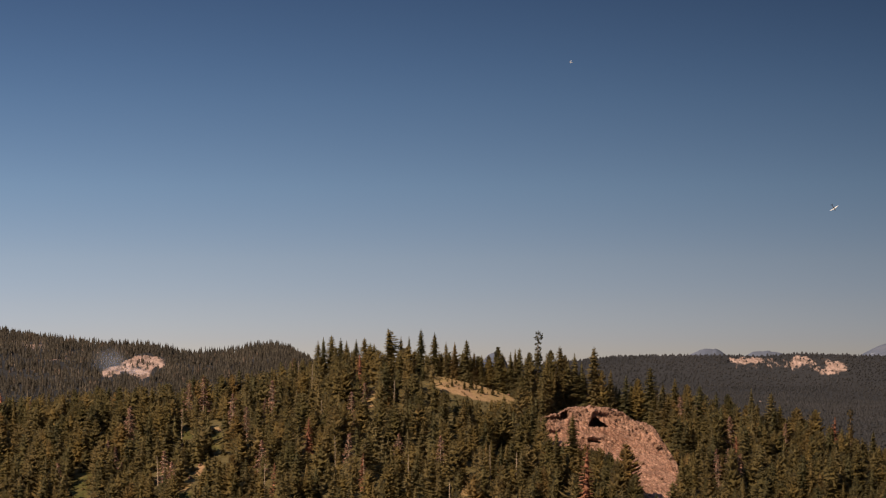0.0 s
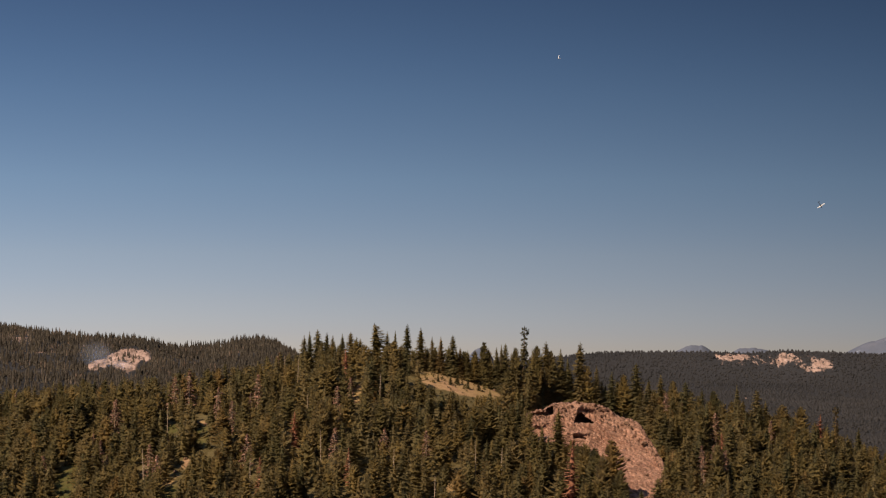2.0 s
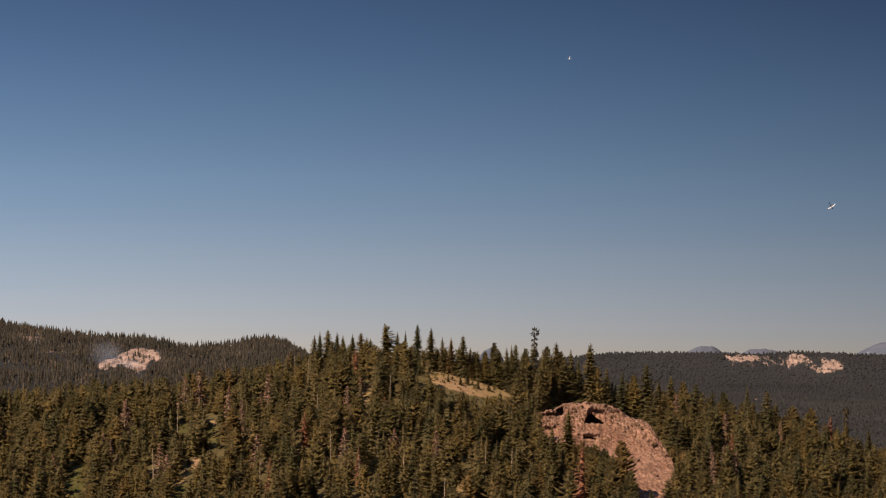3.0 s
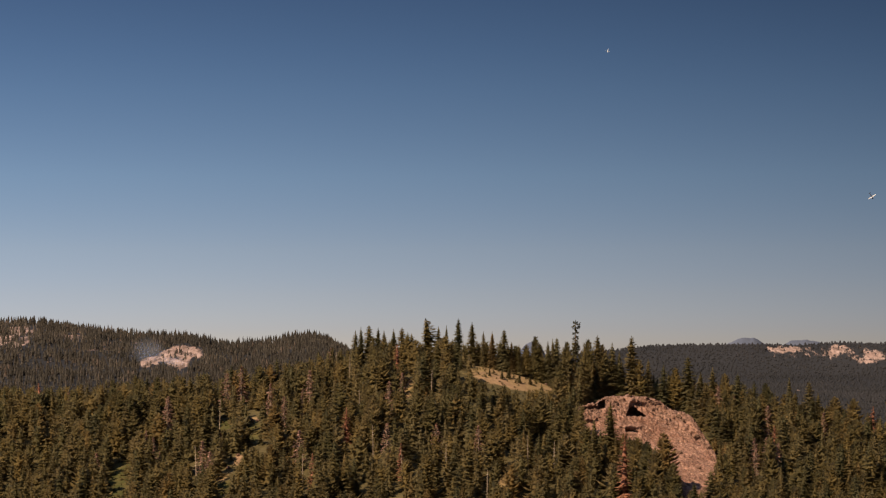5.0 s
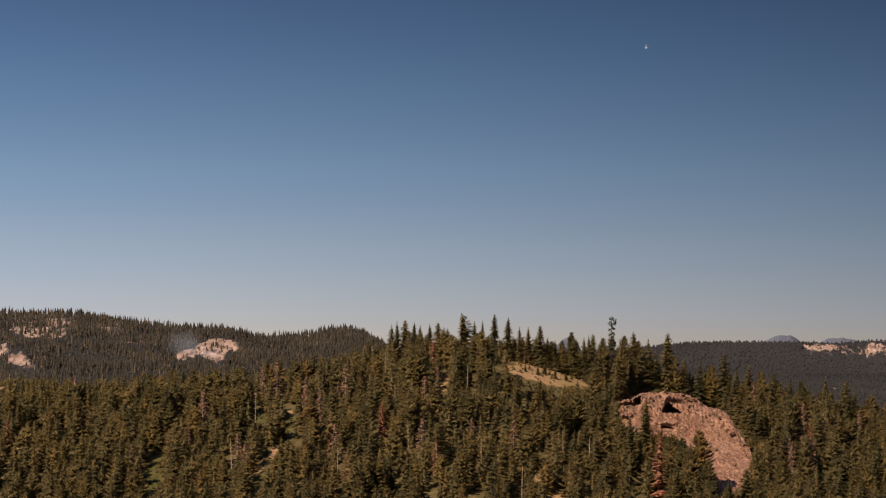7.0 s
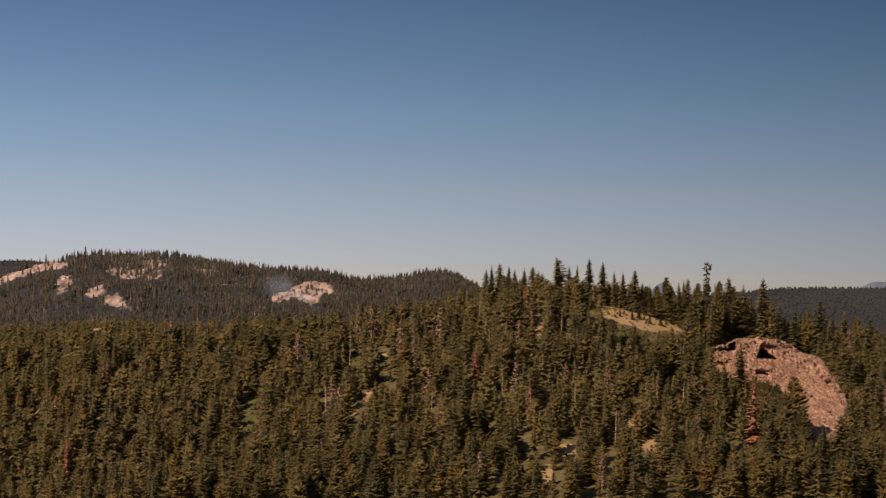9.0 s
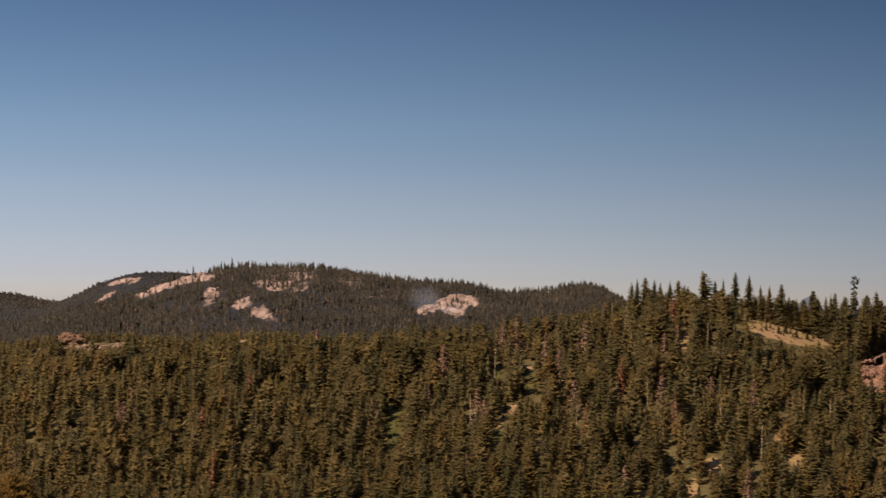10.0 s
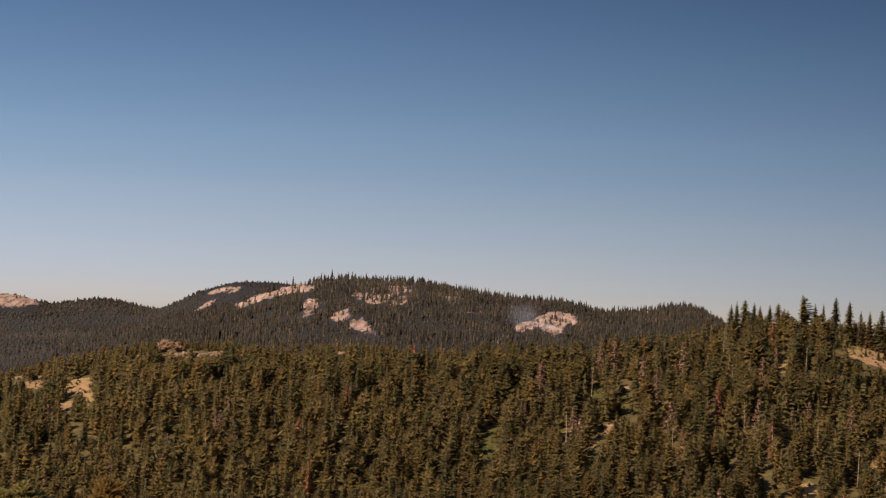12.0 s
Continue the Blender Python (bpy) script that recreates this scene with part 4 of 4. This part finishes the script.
# dry shrubs and tufts on the open ground
q = scatter(-1000, 1300, 900, 1102, 2.1)
qu, qv = survey(q[:, 0], q[:, 1], q[:, 2])
inner = np.zeros(len(q), bool)
for shape in DRY + GREEN + DRY_WIDE:
    inner |= inside(qu, qv, shape) | inside(qu, qv - 8, shape)
q = q[inner & (rng.rand(len(q)) < 0.36)]
TUFTS = [conifer(140 + k, 1.0, 0.7, "pine", 3, 5, sprays=2) for k in range(4)]
forest("dry_shrubs", TUFTS, np.column_stack([q, rng.uniform(0, 6.28, len(q)), rng.uniform(0.3, 1.1, len(q)), rng.uniform(0.4, 1.2, len(q)), rng.randint(0, 4, len(q))]), (M_SHRUB, M_SHRUB), "dry grass tufts and low shrubs on open ground", crown_only=True, category="shrubs")
for k, (u0, v0, w) in enumerate(((822, 690, 0.30), (834, 688, 0.42), (853, 697, 0.24), (800, 684, 0.22), (872, 700, 0.26))):
    q = spot(u0, v0, range_at(u0, v0))
    q.z = float(ground_z(np.array([q.x]), np.array([q.y]))[0])
    plant("fir", k, q, k * 1.1, 0.17 + 0.1 * w, w)
# treetops close below the lookout
for k, (u0, top, r0, w) in enumerate(((-782, 908, 262, 1.0), (-756, 903, 266, 0.9), (-842, 934, 255, 1.0), (-668, 953, 262, 0.8), (-704, 966, 256, 0.75), (-880, 948, 260, 0.9), (-532, 938, 330, 0.9), (-505, 948, 338, 0.8))):
    foot, height = stand(u0, top, r0)
    plant("near_dry" if r0 > 300 else "near", k, foot, k * 1.3, height / 16, w * 1.45)

# far woods: small pointed crowns
def far_tree(seed, height, width, tiers=3):
    g = np.random.RandomState(seed)
    co, fa = [], []
    for z0, z1, w in ((0.0, 0.62, 1.0), (0.35, 0.85, 0.72), (0.62, 1.0, 0.45)) if tiers == 3 else ((0.0, 0.75, 1.0), (0.35, 1.0, 0.75)):
        b = len(co)
        m = 5
        for k in range(m):
            a = 6.2832 * (k + g.rand() * 0.6) / m
            q = width * w * g.uniform(0.6, 1.15)
            co.append((q * math.cos(a), q * math.sin(a), height * (z0 + g.uniform(-0.04, 0.06))))
        co.append((g.normal(0, 0.1), g.normal(0, 0.1), height * z1))
        fa.extend([(b + k, b + (k + 1) % m, b + m) for k in range(m)])
    return None, None, np.array(co, dtype=float), np.array(fa)


FAR = [far_tree(60 + k, 14 + k % 3, 2.9 + 0.3 * (k % 4)) for k in range(6)]
LOW = [far_tree(70 + k, 6 + k % 3, 2.7 + 0.3 * (k % 4), 2) for k in range(6)]


def far_woods(name, u0, u1, r0, r1, gap, mat, label, size=1.0, thin=0.0, uneven=0.0, shapes=FAR, slim=1.0, fade=None):
    p = scatter(u0, u1, r0, r1, gap)
    u, v = survey(p[:, 0], p[:, 1], p[:, 2])
    r = np.hypot(p[:, 0], p[:, 1])
    keep = rng.rand(len(p)) > thin
    if fade:                                         # the stand thins out towards one side
        keep &= rng.rand(len(p)) < np.clip((u - fade[0]) / (fade[1] - fade[0]), 0, 1)
    for shape, a, b in PALE:
        keep &= ~((r > a - 60) & (r < b) & (inside(u, v, shape) | inside(u, v - 7, shape)) & (rng.rand(len(p)) > np.where(r > 3600, 0.3, 0.07)))
    for shape, a, b, level in SPECKLED:
        keep &= ~((r > a - 60) & (r < b) & (inside(u, v, shape) | inside(u, v - 7, shape)) & (rng.rand(len(p)) < 0.75 * level))
    keep &= rng.rand(len(p)) < 1 - uneven * np.clip(ripple(p[:, 0], p[:, 1], 70, 52), 0, 1)
    p = p[keep]
    s = (0.45 + 0.85 * rng.rand(len(p)) ** 1.6) * size * np.clip(1 + uneven * ripple(p[:, 0], p[:, 1], 110, 51), 0.5, 1.6)
    rows = np.column_stack([p, rng.uniform(0, 6.28, len(p)), s, np.sqrt(s) * rng.uniform(0.8, 1.15, len(p)) * slim, rng.randint(0, 6, len(p))])
    return forest(name, shapes, rows, (mat,), label, crown_only=True)


far_woods("far_hill_forest", -660, 600, 2750, 3560, 5.9, M_FARFIR, "dark conifer forest on the far rocky hill", size=0.55, slim=0.78, uneven=0.45, fade=(-660, -440))
far_woods("back_hill_forest", -470, -60, 3800, 4110, 6.5, M_FARFIR, "dark low forest on the hill behind", thin=0.3, size=0.42, shapes=LOW)
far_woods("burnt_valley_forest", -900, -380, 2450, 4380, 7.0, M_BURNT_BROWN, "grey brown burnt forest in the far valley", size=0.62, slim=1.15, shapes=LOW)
far_woods("wooded_knoll", -660, -430, 4380, 4500, 6.0, M_FARFIR, "dark conifers on the far wooded knoll", size=0.75, shapes=LOW)
far_woods("far_valley_forest", 960, 1700, 2450, 3700, 6.6, M_BURNT_HAZY, "dark grey forest in the far valley", size=0.62, slim=1.15, shapes=LOW)
far_woods("far_ridge_forest", 960, 1700, 3700, 4490, 6.2, M_BURNT_HAZY, "dark grey forest on the far ridge with cliffs", size=0.5, slim=1.25, shapes=LOW)

far_woods("bare_ridge_forest", -900, -645, 4220, 4490, 6.5, M_FARFIR, "dark scattered low forest on the far bare ridge", thin=0.35, size=0.42, shapes=LOW)

# bare trunks left standing among the far rocks
def far_trunks():
    q = np.concatenate([scatter(-200, 200, 2750, 3520, 9.0), scatter(180, 300, 2750, 3520, 12.0), scatter(-260, -50, 2750, 3450, 14.0)])
    u, v = survey(q[:, 0], q[:, 1], q[:, 2])
    chance = np.where(inside(u, v, SPECKLED[0][0]), 0.42, np.where(inside(u, v, SPECKLED[3][0]), 0.42, 0.10))
    q = q[rng.rand(len(q)) < chance]
    ring = [(0.26 * math.cos(a), 0.26 * math.sin(a)) for a in (0.3, 2.4, 4.5)]
    co = np.array([(x, y, -0.5) for x, y in ring] + [(x * 0.5, y * 0.5, 8.0) for x, y in ring])
    fa = np.array([(0, 1, 4), (0, 4, 3), (1, 2, 5), (1, 5, 4), (2, 0, 3), (2, 3, 5), (3, 4, 5)])
    rows = np.column_stack([q, rng.uniform(0, 6.28, len(q)), rng.uniform(0.35, 1.0, len(q)), rng.uniform(0.7, 1.2, len(q)), np.zeros(len(q))])
    forest("far_dead_trunks", [(None, None, co, fa)], rows, (M_GREY,), "pale bare dead trunks standing on the far rocky hill", crown_only=True, category="dead trees")


far_trunks()

# ---------------------------------------------------------------- red rock outcrop below the ridge
TOPLINE = profile([(925, 775), (950, 745), (965, 736), (985, 733), (998, 725), (1010, 721), (1050, 719), (1075, 722), (1098, 727), (1110, 737), (1122, 745), (1150, 751), (1160, 759), (1172, 780), (1182, 796), (1194, 812), (1204, 836), (1206, 862), (1210, 905)], 5.0)

RIM = profile([(950, 778), (1000, 782), (1040, 788), (1070, 796), (1092, 806), (1112, 830), (1126, 862), (1150, 900), (1180, 940), (1230, 960)], 4.0)      # below this line the slope and its trees cover the rock


def rock_range(uu, vv):
    """Distance of the outcrop's face, steeper than the hill it stands out of."""
    base = range_cache(uu, 800)
    d = range_cache(uu, vv) - base
    return base - 8 + (0.35 * d if d > 0 else d)


def step(x):
    x = min(max(x, 0.0), 1.0)
    return x * x * (3 - 2 * x)


def build_outcrop():
    us = np.arange(956, 1212, 1.25)
    co, level = [], []
    back, face = 10, 130
    for j in range(-back, face):
        for uu in us:
            top = float(np.interp(uu, *TOPS))
            far_off = range_cache(uu, top) + 14
            if j < 0:                                            # the crown, running back into the hill
                k = -j / back
                vv = top + 5 * k * k
                q = spot(uu, vv, rock_range(uu, top) * (1 - k) + far_off * k)
            else:
                k = j / (face - 1)
                vv = top + (920 - top) * k
                side = max(min(1.0, (uu - 954) / 12, (1212 - uu) / 14), 0) ** 0.5
                at = rock_range(uu, vv) + 9 * (1 - side) + min(max(vv - RIM(uu) - 8, 0) * 0.8, 14)
                # a three-cornered cave, a smaller one beside it with a slit running off, and an undercut ledge
                s = min(max((vv - 738) / 16, 0), 1)
                cave = step(min(uu - 1047 + 6 * s, 1056 + 20 * s - uu, vv - 736, 756 - vv) / 2.5)
                nook = step(min(uu - 991, 1005 - uu, vv - 727, 743 - vv) / 2.5)
                slit = step(min(uu - 962, 996 - uu, vv - 737 - 0.05 * (990 - uu), 744 - vv - 0.05 * (990 - uu)) / 2.0)
                ledge = step(min(uu - 1040, 1064 - uu, vv - 776 - 0.2 * (uu - 1040), 783 + 0.02 * (uu - 1040) - vv) / 2.5)
                deep = max(cave * (rock_range(uu, 731) + 7 - at), nook * (rock_range(uu, 726) + 5 - at), slit * 4.0, ledge * (rock_range(uu, 774) + 2.5 - at))
                brow = 3.2 * math.exp(-((uu - 1054) / 18) ** 2 - ((vv - 728) / 5) ** 2) + 2.5 * math.exp(-((uu - 995) / 20) ** 2 - ((vv - 726) / 4.5) ** 2) + 2.0 * math.exp(-((uu - 1052) / 16) ** 2 - ((vv - 773) / 3.0) ** 2)
                q = spot(uu, vv, at + deep - brow * (1 - cave))
            level.append(vv - top)
            big = noise.fractal(q * 0.10, 1.0, 2.1, 5)
            crag = noise.ridged_multi_fractal(q * 0.30, 0.9, 2.0, 4, 1.0, 2.0)
            away = Vector((q.x, q.y, 0)).normalized()
            layer = noise.fractal(Vector((q.x * 0.10 + q.z * 0.12, q.y * 0.10, q.z * 1.1)), 0.8, 2.0, 4)
            fine = noise.fractal(q * 0.9, 0.9, 2.0, 4)
            rough = 1.5 if vv - top < 30 else 0.85
            q = q - away * (1.4 * big + rough * (0.7 * crag + 0.55 * layer + 0.4 * fine)) + Vector((0, 0, 0.6 * rough * noise.fractal(q * 0.45, 1.0, 2.0, 4)))
            co.append(q)
    co, level = np.array(co), np.array(level)
    nu, nv = len(us), back + face
    i, j = np.meshgrid(np.arange(nu - 1), np.arange(nv - 1))
    a = (j * nu + i).ravel()
    quads = np.stack([a, a + 1, a + 1 + nu, a + nu], 1)
    wander = 26 + 9 * ripple(co[a, 0], co[a, 2] * 3, 30, 41) + 6 * ripple(co[a, 0], co[a, 2] * 3, 9, 42) - 10 * np.clip((np.tile(us[:-1], nv - 1) - 1110) / 40, 0, 1)
    upper = level[a] < wander
    root = tagged(new("rock_outcrop"), "bare reddish rock dome with a dark cave hollow", "rock")
    for name, pick, mat, label in (("crag", upper, M_CRAG, "craggy brown rock with a dark cave"), ("slab", ~upper, M_ROCK, "smoother pinkish red rock slope")):
        used, idx = np.unique(quads[pick], return_inverse=True)
        part(name, mesh_of(name, co[used], idx.reshape(-1, 4)), mat, root, label)
    return root


_us = np.arange(930, 1240, 2.0)
TOPS = (_us, TOPLINE(_us))
_slopes = {}


def range_cache(uu, vv):
    """Distance of the hill's slope at a bearing and height, remembered by bearing."""
    key = round(float(uu))
    if key not in _slopes:
        rs = np.arange(886.0, 1101.0, 1.0)
        a = (key - 784) / F
        x, y = rs * math.sin(a), rs * math.cos(a)
        _slopes[key] = (-survey(x, y, ground_z(x, y))[1], rs)
    return float(np.interp(-vv, *_slopes[key]))


build_outcrop()


def boulder(seed, at, size, mat, label, name="boulder"):
    bm = bmesh.new()
    bmesh.ops.create_icosphere(bm, subdivisions=4 if size > 3 else 3 if size > 1.2 else 2, radius=1.0)
    for vert in bm.verts:
        d = vert.co.normalized()
        vert.co = d * (0.72 + 0.35 * noise.fractal(d * 1.3 + Vector((seed * 7.1, 0, 0)), 1.0, 2.0, 4) + 0.10 * noise.ridged_multi_fractal(d * 2.2 + Vector((seed * 3.1, 0, 0)), 0.9, 2.0, 4, 1.0, 2.0))
        vert.co.z *= 0.75
    me = bpy.data.meshes.new(name)
    bm.to_mesh(me)
    bm.free()
    me.materials.append(mat)
    ob = tagged(new(name, me), label, "rock", "boulders on the slope")
    ob.matrix_basis = Matrix.Translation(at) @ pose(0, 0, 0, 0, 0, seed * 40) @ Matrix.Diagonal((size, size, size, 1))
    return ob


for k, (uu, vv, size) in enumerate(((1134, 756, 1.5), (1141, 762, 0.9), (1164, 790, 1.4), (1186, 810, 1.3), (1134, 819, 1.3), (1098, 740, 1.2), (1120, 848, 1.0), (1170, 845, 0.8))):
    boulder(k, spot(uu, vv, rock_range(uu, vv) - 1.2), size, M_BOULDER, "rough brown boulder lying on the reddish outcrop")
for k, (uu, size, mat, label) in enumerate(((-440, 3.6, M_BOULDER, "craggy reddish brown rock on the hilltop"), (-428, 4.4, M_BOULDER, "craggy reddish brown rock on the hilltop"), (-412, 3.4, M_BOULDER, "craggy reddish brown rock on the hilltop"),
        (-418, 1.9, M_TAN, "pale tan rock slab on the hilltop"), (-400, 1.6, M_TAN, "pale tan rock slab on the hilltop"), (-381, 1.8, M_TAN, "pale tan rock slab on the hilltop"), (-362, 1.2, M_TAN, "pale tan rock slab on the hilltop"), (-345, 1.7, M_TAN, "pale tan rock slab on the hilltop"), (-331, 1.1, M_TAN, "pale tan rock slab on the hilltop"),
        (-142, 1.3, M_TAN, "pale tan rock slab on the hilltop"), (-124, 1.9, M_TAN, "pale tan rock slab on the hilltop"), (-92, 1.2, M_TAN, "pale tan rock slab on the hilltop"))):
    q = spot(uu, 710, 1097.0 if mat is not M_TAN else 1088.0)
    q.z = float(ground_z(np.array([q.x]), np.array([q.y]))[0]) + 0.35 * size
    boulder(60 + k, q, size, mat, label)
for k, (uu, vv, size) in enumerate(((-660, 778, 1.6), (-642, 786, 1.4), (378, 760, 1.0), (390, 762, 0.8), (355, 822, 0.9), (338, 846, 1.0), (318, 868, 0.9), (916, 704, 0.9), (928, 711, 1.1), (900, 698, 0.8))):
    d = range_at(uu, vv)
    q = spot(uu, vv, d)
    q.z = float(ground_z(np.array([q.x]), np.array([q.y]))[0]) + 0.25 * size
    boulder(20 + k, q, size, M_BOULDER, "weathered tan boulder on open dry ground")

ROCK_LINES = [  # from bearing and height, to bearing and height, how many, least and greatest size
    (-443, 731, -329, 723, 26, 0.5, 1.5),
    (-641, 753, -615, 747, 7, 0.5, 1.3),
    (-560, 743, -523, 735, 8, 0.4, 1.0),
    (-508, 729, -467, 727, 9, 0.5, 1.2),
    (-109, 695, -87, 702, 5, 0.4, 0.9),
    (-189, 698, -144, 703, 7, 0.5, 1.2),
    (-611, 790, -555, 819, 9, 0.4, 0.9),
    (-690, 770, -642, 785, 7, 0.4, 0.9),
]
pick = random.Random(12)
for u0, v0, u1, v1, many, least, most in ROCK_LINES:
    for k in range(many):
        f = (k + pick.uniform(0.1, 0.9)) / many
        uu, vv = u0 + (u1 - u0) * f, v0 + (v1 - v0) * f + pick.uniform(-3, 3)
        q, size = spot(uu, vv, range_at(uu, vv) - 4), pick.uniform(least, most)
        q.z = float(ground_z(np.array([q.x]), np.array([q.y]))[0]) + 0.4 * size
        boulder(pick.randrange(200), q, size, M_TAN if pick.random() < 0.7 else M_BOULDER, "pale weathered rock among the ridge trees" if size < 1 else "tan rock slab among the ridge trees")

# ---------------------------------------------------------------- mountains on the skyline
def mountain(u0, u1, top, seed, label):
    us = np.linspace(u0, u1, 46)
    co = []
    for j in range(10):
        for k, uu in enumerate(us):
            s = k / 45
            rise = math.sin(math.pi * s) ** 0.6 * (1.0 + 0.07 * noise.fractal(Vector((s * 5, seed * 3.3, 0)), 0.8, 2.0, 6))
            f = math.sin(math.pi * (j + 0.0) / 9 * 0.5) if j < 9 else 1.0
            co.append(spot(uu, 668 + (top - 668) * rise * f, 4760 + 16 * j))
    me = grid_mesh("mountain", np.array(co), 46, 10)
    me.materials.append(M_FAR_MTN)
    me.polygons.foreach_set("use_smooth", np.ones(len(me.polygons), dtype=bool))
    return tagged(new("mountain", me), label, "mountain", kind="structure")


mountain(1190, 1312, 616, 1, "distant mountain painted haze blue with snow patches")
mountain(1278, 1430, 619, 2, "distant mountain painted haze blue with snow patches")
mountain(1480, 1762, 597, 3, "distant mountain painted haze blue with snow patches")
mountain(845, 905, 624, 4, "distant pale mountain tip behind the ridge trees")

# ---------------------------------------------------------------- smoke by the pale rock
def smoke_material():
    m = bpy.data.materials.new("thin_smoke")
    m.use_nodes = True
    n, l = m.node_tree.nodes, m.node_tree.links
    n.clear()
    out, mixs, clear, body = n.new("ShaderNodeOutputMaterial"), n.new("ShaderNodeMixShader"), n.new("ShaderNodeBsdfTransparent"), n.new("ShaderNodeBsdfDiffuse")
    body.inputs["Color"].default_value = (0.34, 0.42, 0.60, 1)
    geo, co, off, size, t, r, f, mul = (n.new(k) for k in ("ShaderNodeNewGeometry", "ShaderNodeTexCoord", "ShaderNodeVectorMath", "ShaderNodeVectorMath", "ShaderNodeTexNoise", "ShaderNodeMapRange", "ShaderNodeMapRange", "ShaderNodeMath"))
    off.operation, size.operation, mul.operation = "MULTIPLY_ADD", "LENGTH", "MULTIPLY"
    off.inputs[1].default_value, off.inputs[2].default_value = (2, 0, 2), (-1, 0, -1)
    l.new(co.outputs["Generated"], off.inputs[0])
    l.new(off.outputs[0], size.inputs[0])
    f.interpolation_type = "SMOOTHSTEP"
    for key, val in (("From Min", 0.0), ("From Max", 0.92), ("To Min", 0.17), ("To Max", 0.0)):
        f.inputs[key].default_value = val
    l.new(size.outputs["Value"], f.inputs["Value"])
    t.inputs["Scale"].default_value, t.inputs["Detail"].default_value = 0.045, 4
    for key, val in (("From Min", 0.3), ("From Max", 0.7), ("To Min", 0.25), ("To Max", 1.0)):
        r.inputs[key].default_value = val
    l.new(geo.outputs["Position"], t.inputs["Vector"])
    l.new(t.outputs["Fac"], r.inputs["Value"])
    l.new(r.outputs["Result"], mul.inputs[0])
    l.new(f.outputs["Result"], mul.inputs[1])
    l.new(mul.outputs[0], mixs.inputs[0])
    l.new(clear.outputs[0], mixs.inputs[1])
    l.new(body.outputs[0], mixs.inputs[2])
    l.new(mixs.outputs[0], out.inputs[0])
    return m


def build_smoke():
    root = tagged(new("smoke_plume"), "thin bluish smoke rising beside the pale far rock", "smoke")
    mat = smoke_material()
    root.location = spot(198, 640, 3060)
    for dx, dz, w, h in ((0, 0, 26, 22), (24, -14, 26, 14)):
        bm = bmesh.new()
        bmesh.ops.create_icosphere(bm, subdivisions=4, radius=1.0)
        for vert in bm.verts:
            vert.co = Vector((vert.co.x * w + dx, vert.co.y * 6 + dx * 0.2, vert.co.z * h + dz))
        me = bpy.data.meshes.new("wisp")
        bm.to_mesh(me)
        bm.free()
        for poly in me.polygons:
            poly.use_smooth = True
        part("wisp", me, mat, root).visible_shadow = False


build_smoke()

# ---------------------------------------------------------------- aircraft
def aircraft(at, span, heading, bank, label, body):
    root = tagged(new("light_aircraft"), label, "aircraft")

    def solid(name, rows, mat):
        """A body through rings of (x, y, z, half width, half height)."""
        bm = bmesh.new()
        rings = []
        for x, y, z, a, b in rows:
            rings.append([bm.verts.new((x + 0, y + a * math.cos(q), z + b * math.sin(q))) for q in [k * math.pi / 5 for k in range(10)]])
        for p0, p1 in zip(rings, rings[1:]):
            for k in range(10):
                bm.faces.new((p0[k], p0[(k + 1) % 10], p1[(k + 1) % 10], p1[k]))
        bm.faces.new(rings[0]); bm.faces.new(rings[-1])
        bmesh.ops.recalc_face_normals(bm, faces=bm.faces)
        me = bpy.data.meshes.new(name)
        bm.to_mesh(me)
        bm.free()
        part(name, me, mat, root)
    h = span / 2
    solid("fuselage", [(0.62 * h, 0, 0, 0.02 * h, 0.02 * h), (0.45 * h, 0, 0, 0.09 * h, 0.10 * h), (0.1 * h, 0, 0.02 * h, 0.11 * h, 0.14 * h), (-0.4 * h, 0, 0.03 * h, 0.05 * h, 0.07 * h), (-0.8 * h, 0, 0.05 * h, 0.015 * h, 0.03 * h)], body)

    def blade(name, x0, y0, z0, x1, y1, z1, c0, c1, mat, up=False):
        bm = bmesh.new()
        t = 0.018 * h
        for x, y, z, c in ((x0, y0, z0, c0), (x1, y1, z1, c1)):
            for dx, dt in ((0.5, 0), (0.15, 1), (-0.5, 0), (0.15, -1)):
                bm.verts.new((x + dx * c, y + (dt * t if up else 0), z + (0 if up else dt * t)))
        bm.verts.ensure_lookup_table()
        w = bm.verts
        for k in range(4):
            bm.faces.new((w[k], w[(k + 1) % 4], w[4 + (k + 1) % 4], w[4 + k]))
        bm.faces.new(w[0:4]); bm.faces.new(w[4:8])
        bmesh.ops.recalc_face_normals(bm, faces=bm.faces)
        me = bpy.data.meshes.new(name)
        bm.to_mesh(me)
        bm.free()
        part(name, me, mat, root)
    for side in (-1, 1):
        blade("wing", 0.15 * h, side * 0.08 * h, 0.05 * h, 0.08 * h, side * h, 0.10 * h, 0.22 * h, 0.12 * h, M_WHITE)
        blade("tailplane", -0.72 * h, side * 0.02 * h, 0.06 * h, -0.76 * h, side * 0.24 * h, 0.06 * h, 0.12 * h, 0.08 * h, body)
    blade("fin", -0.7 * h, 0, 0.05 * h, -0.8 * h, 0, 0.34 * h, 0.14 * h, 0.08 * h, body, up=True)
    root.matrix_basis = Matrix.Translation(at) @ Matrix.Rotation(radians(heading), 4, "Y") @ Matrix.Rotation(radians(bank), 4, "X")


aircraft(spot(1471, 369, 3000), 11.0, 58, 66, "white-winged light aircraft banking in the sky", M_DARKPAINT)
aircraft(spot(1010, 111, 3600), 6.6, 92, 50, "small white light aircraft flying high", M_WHITE)
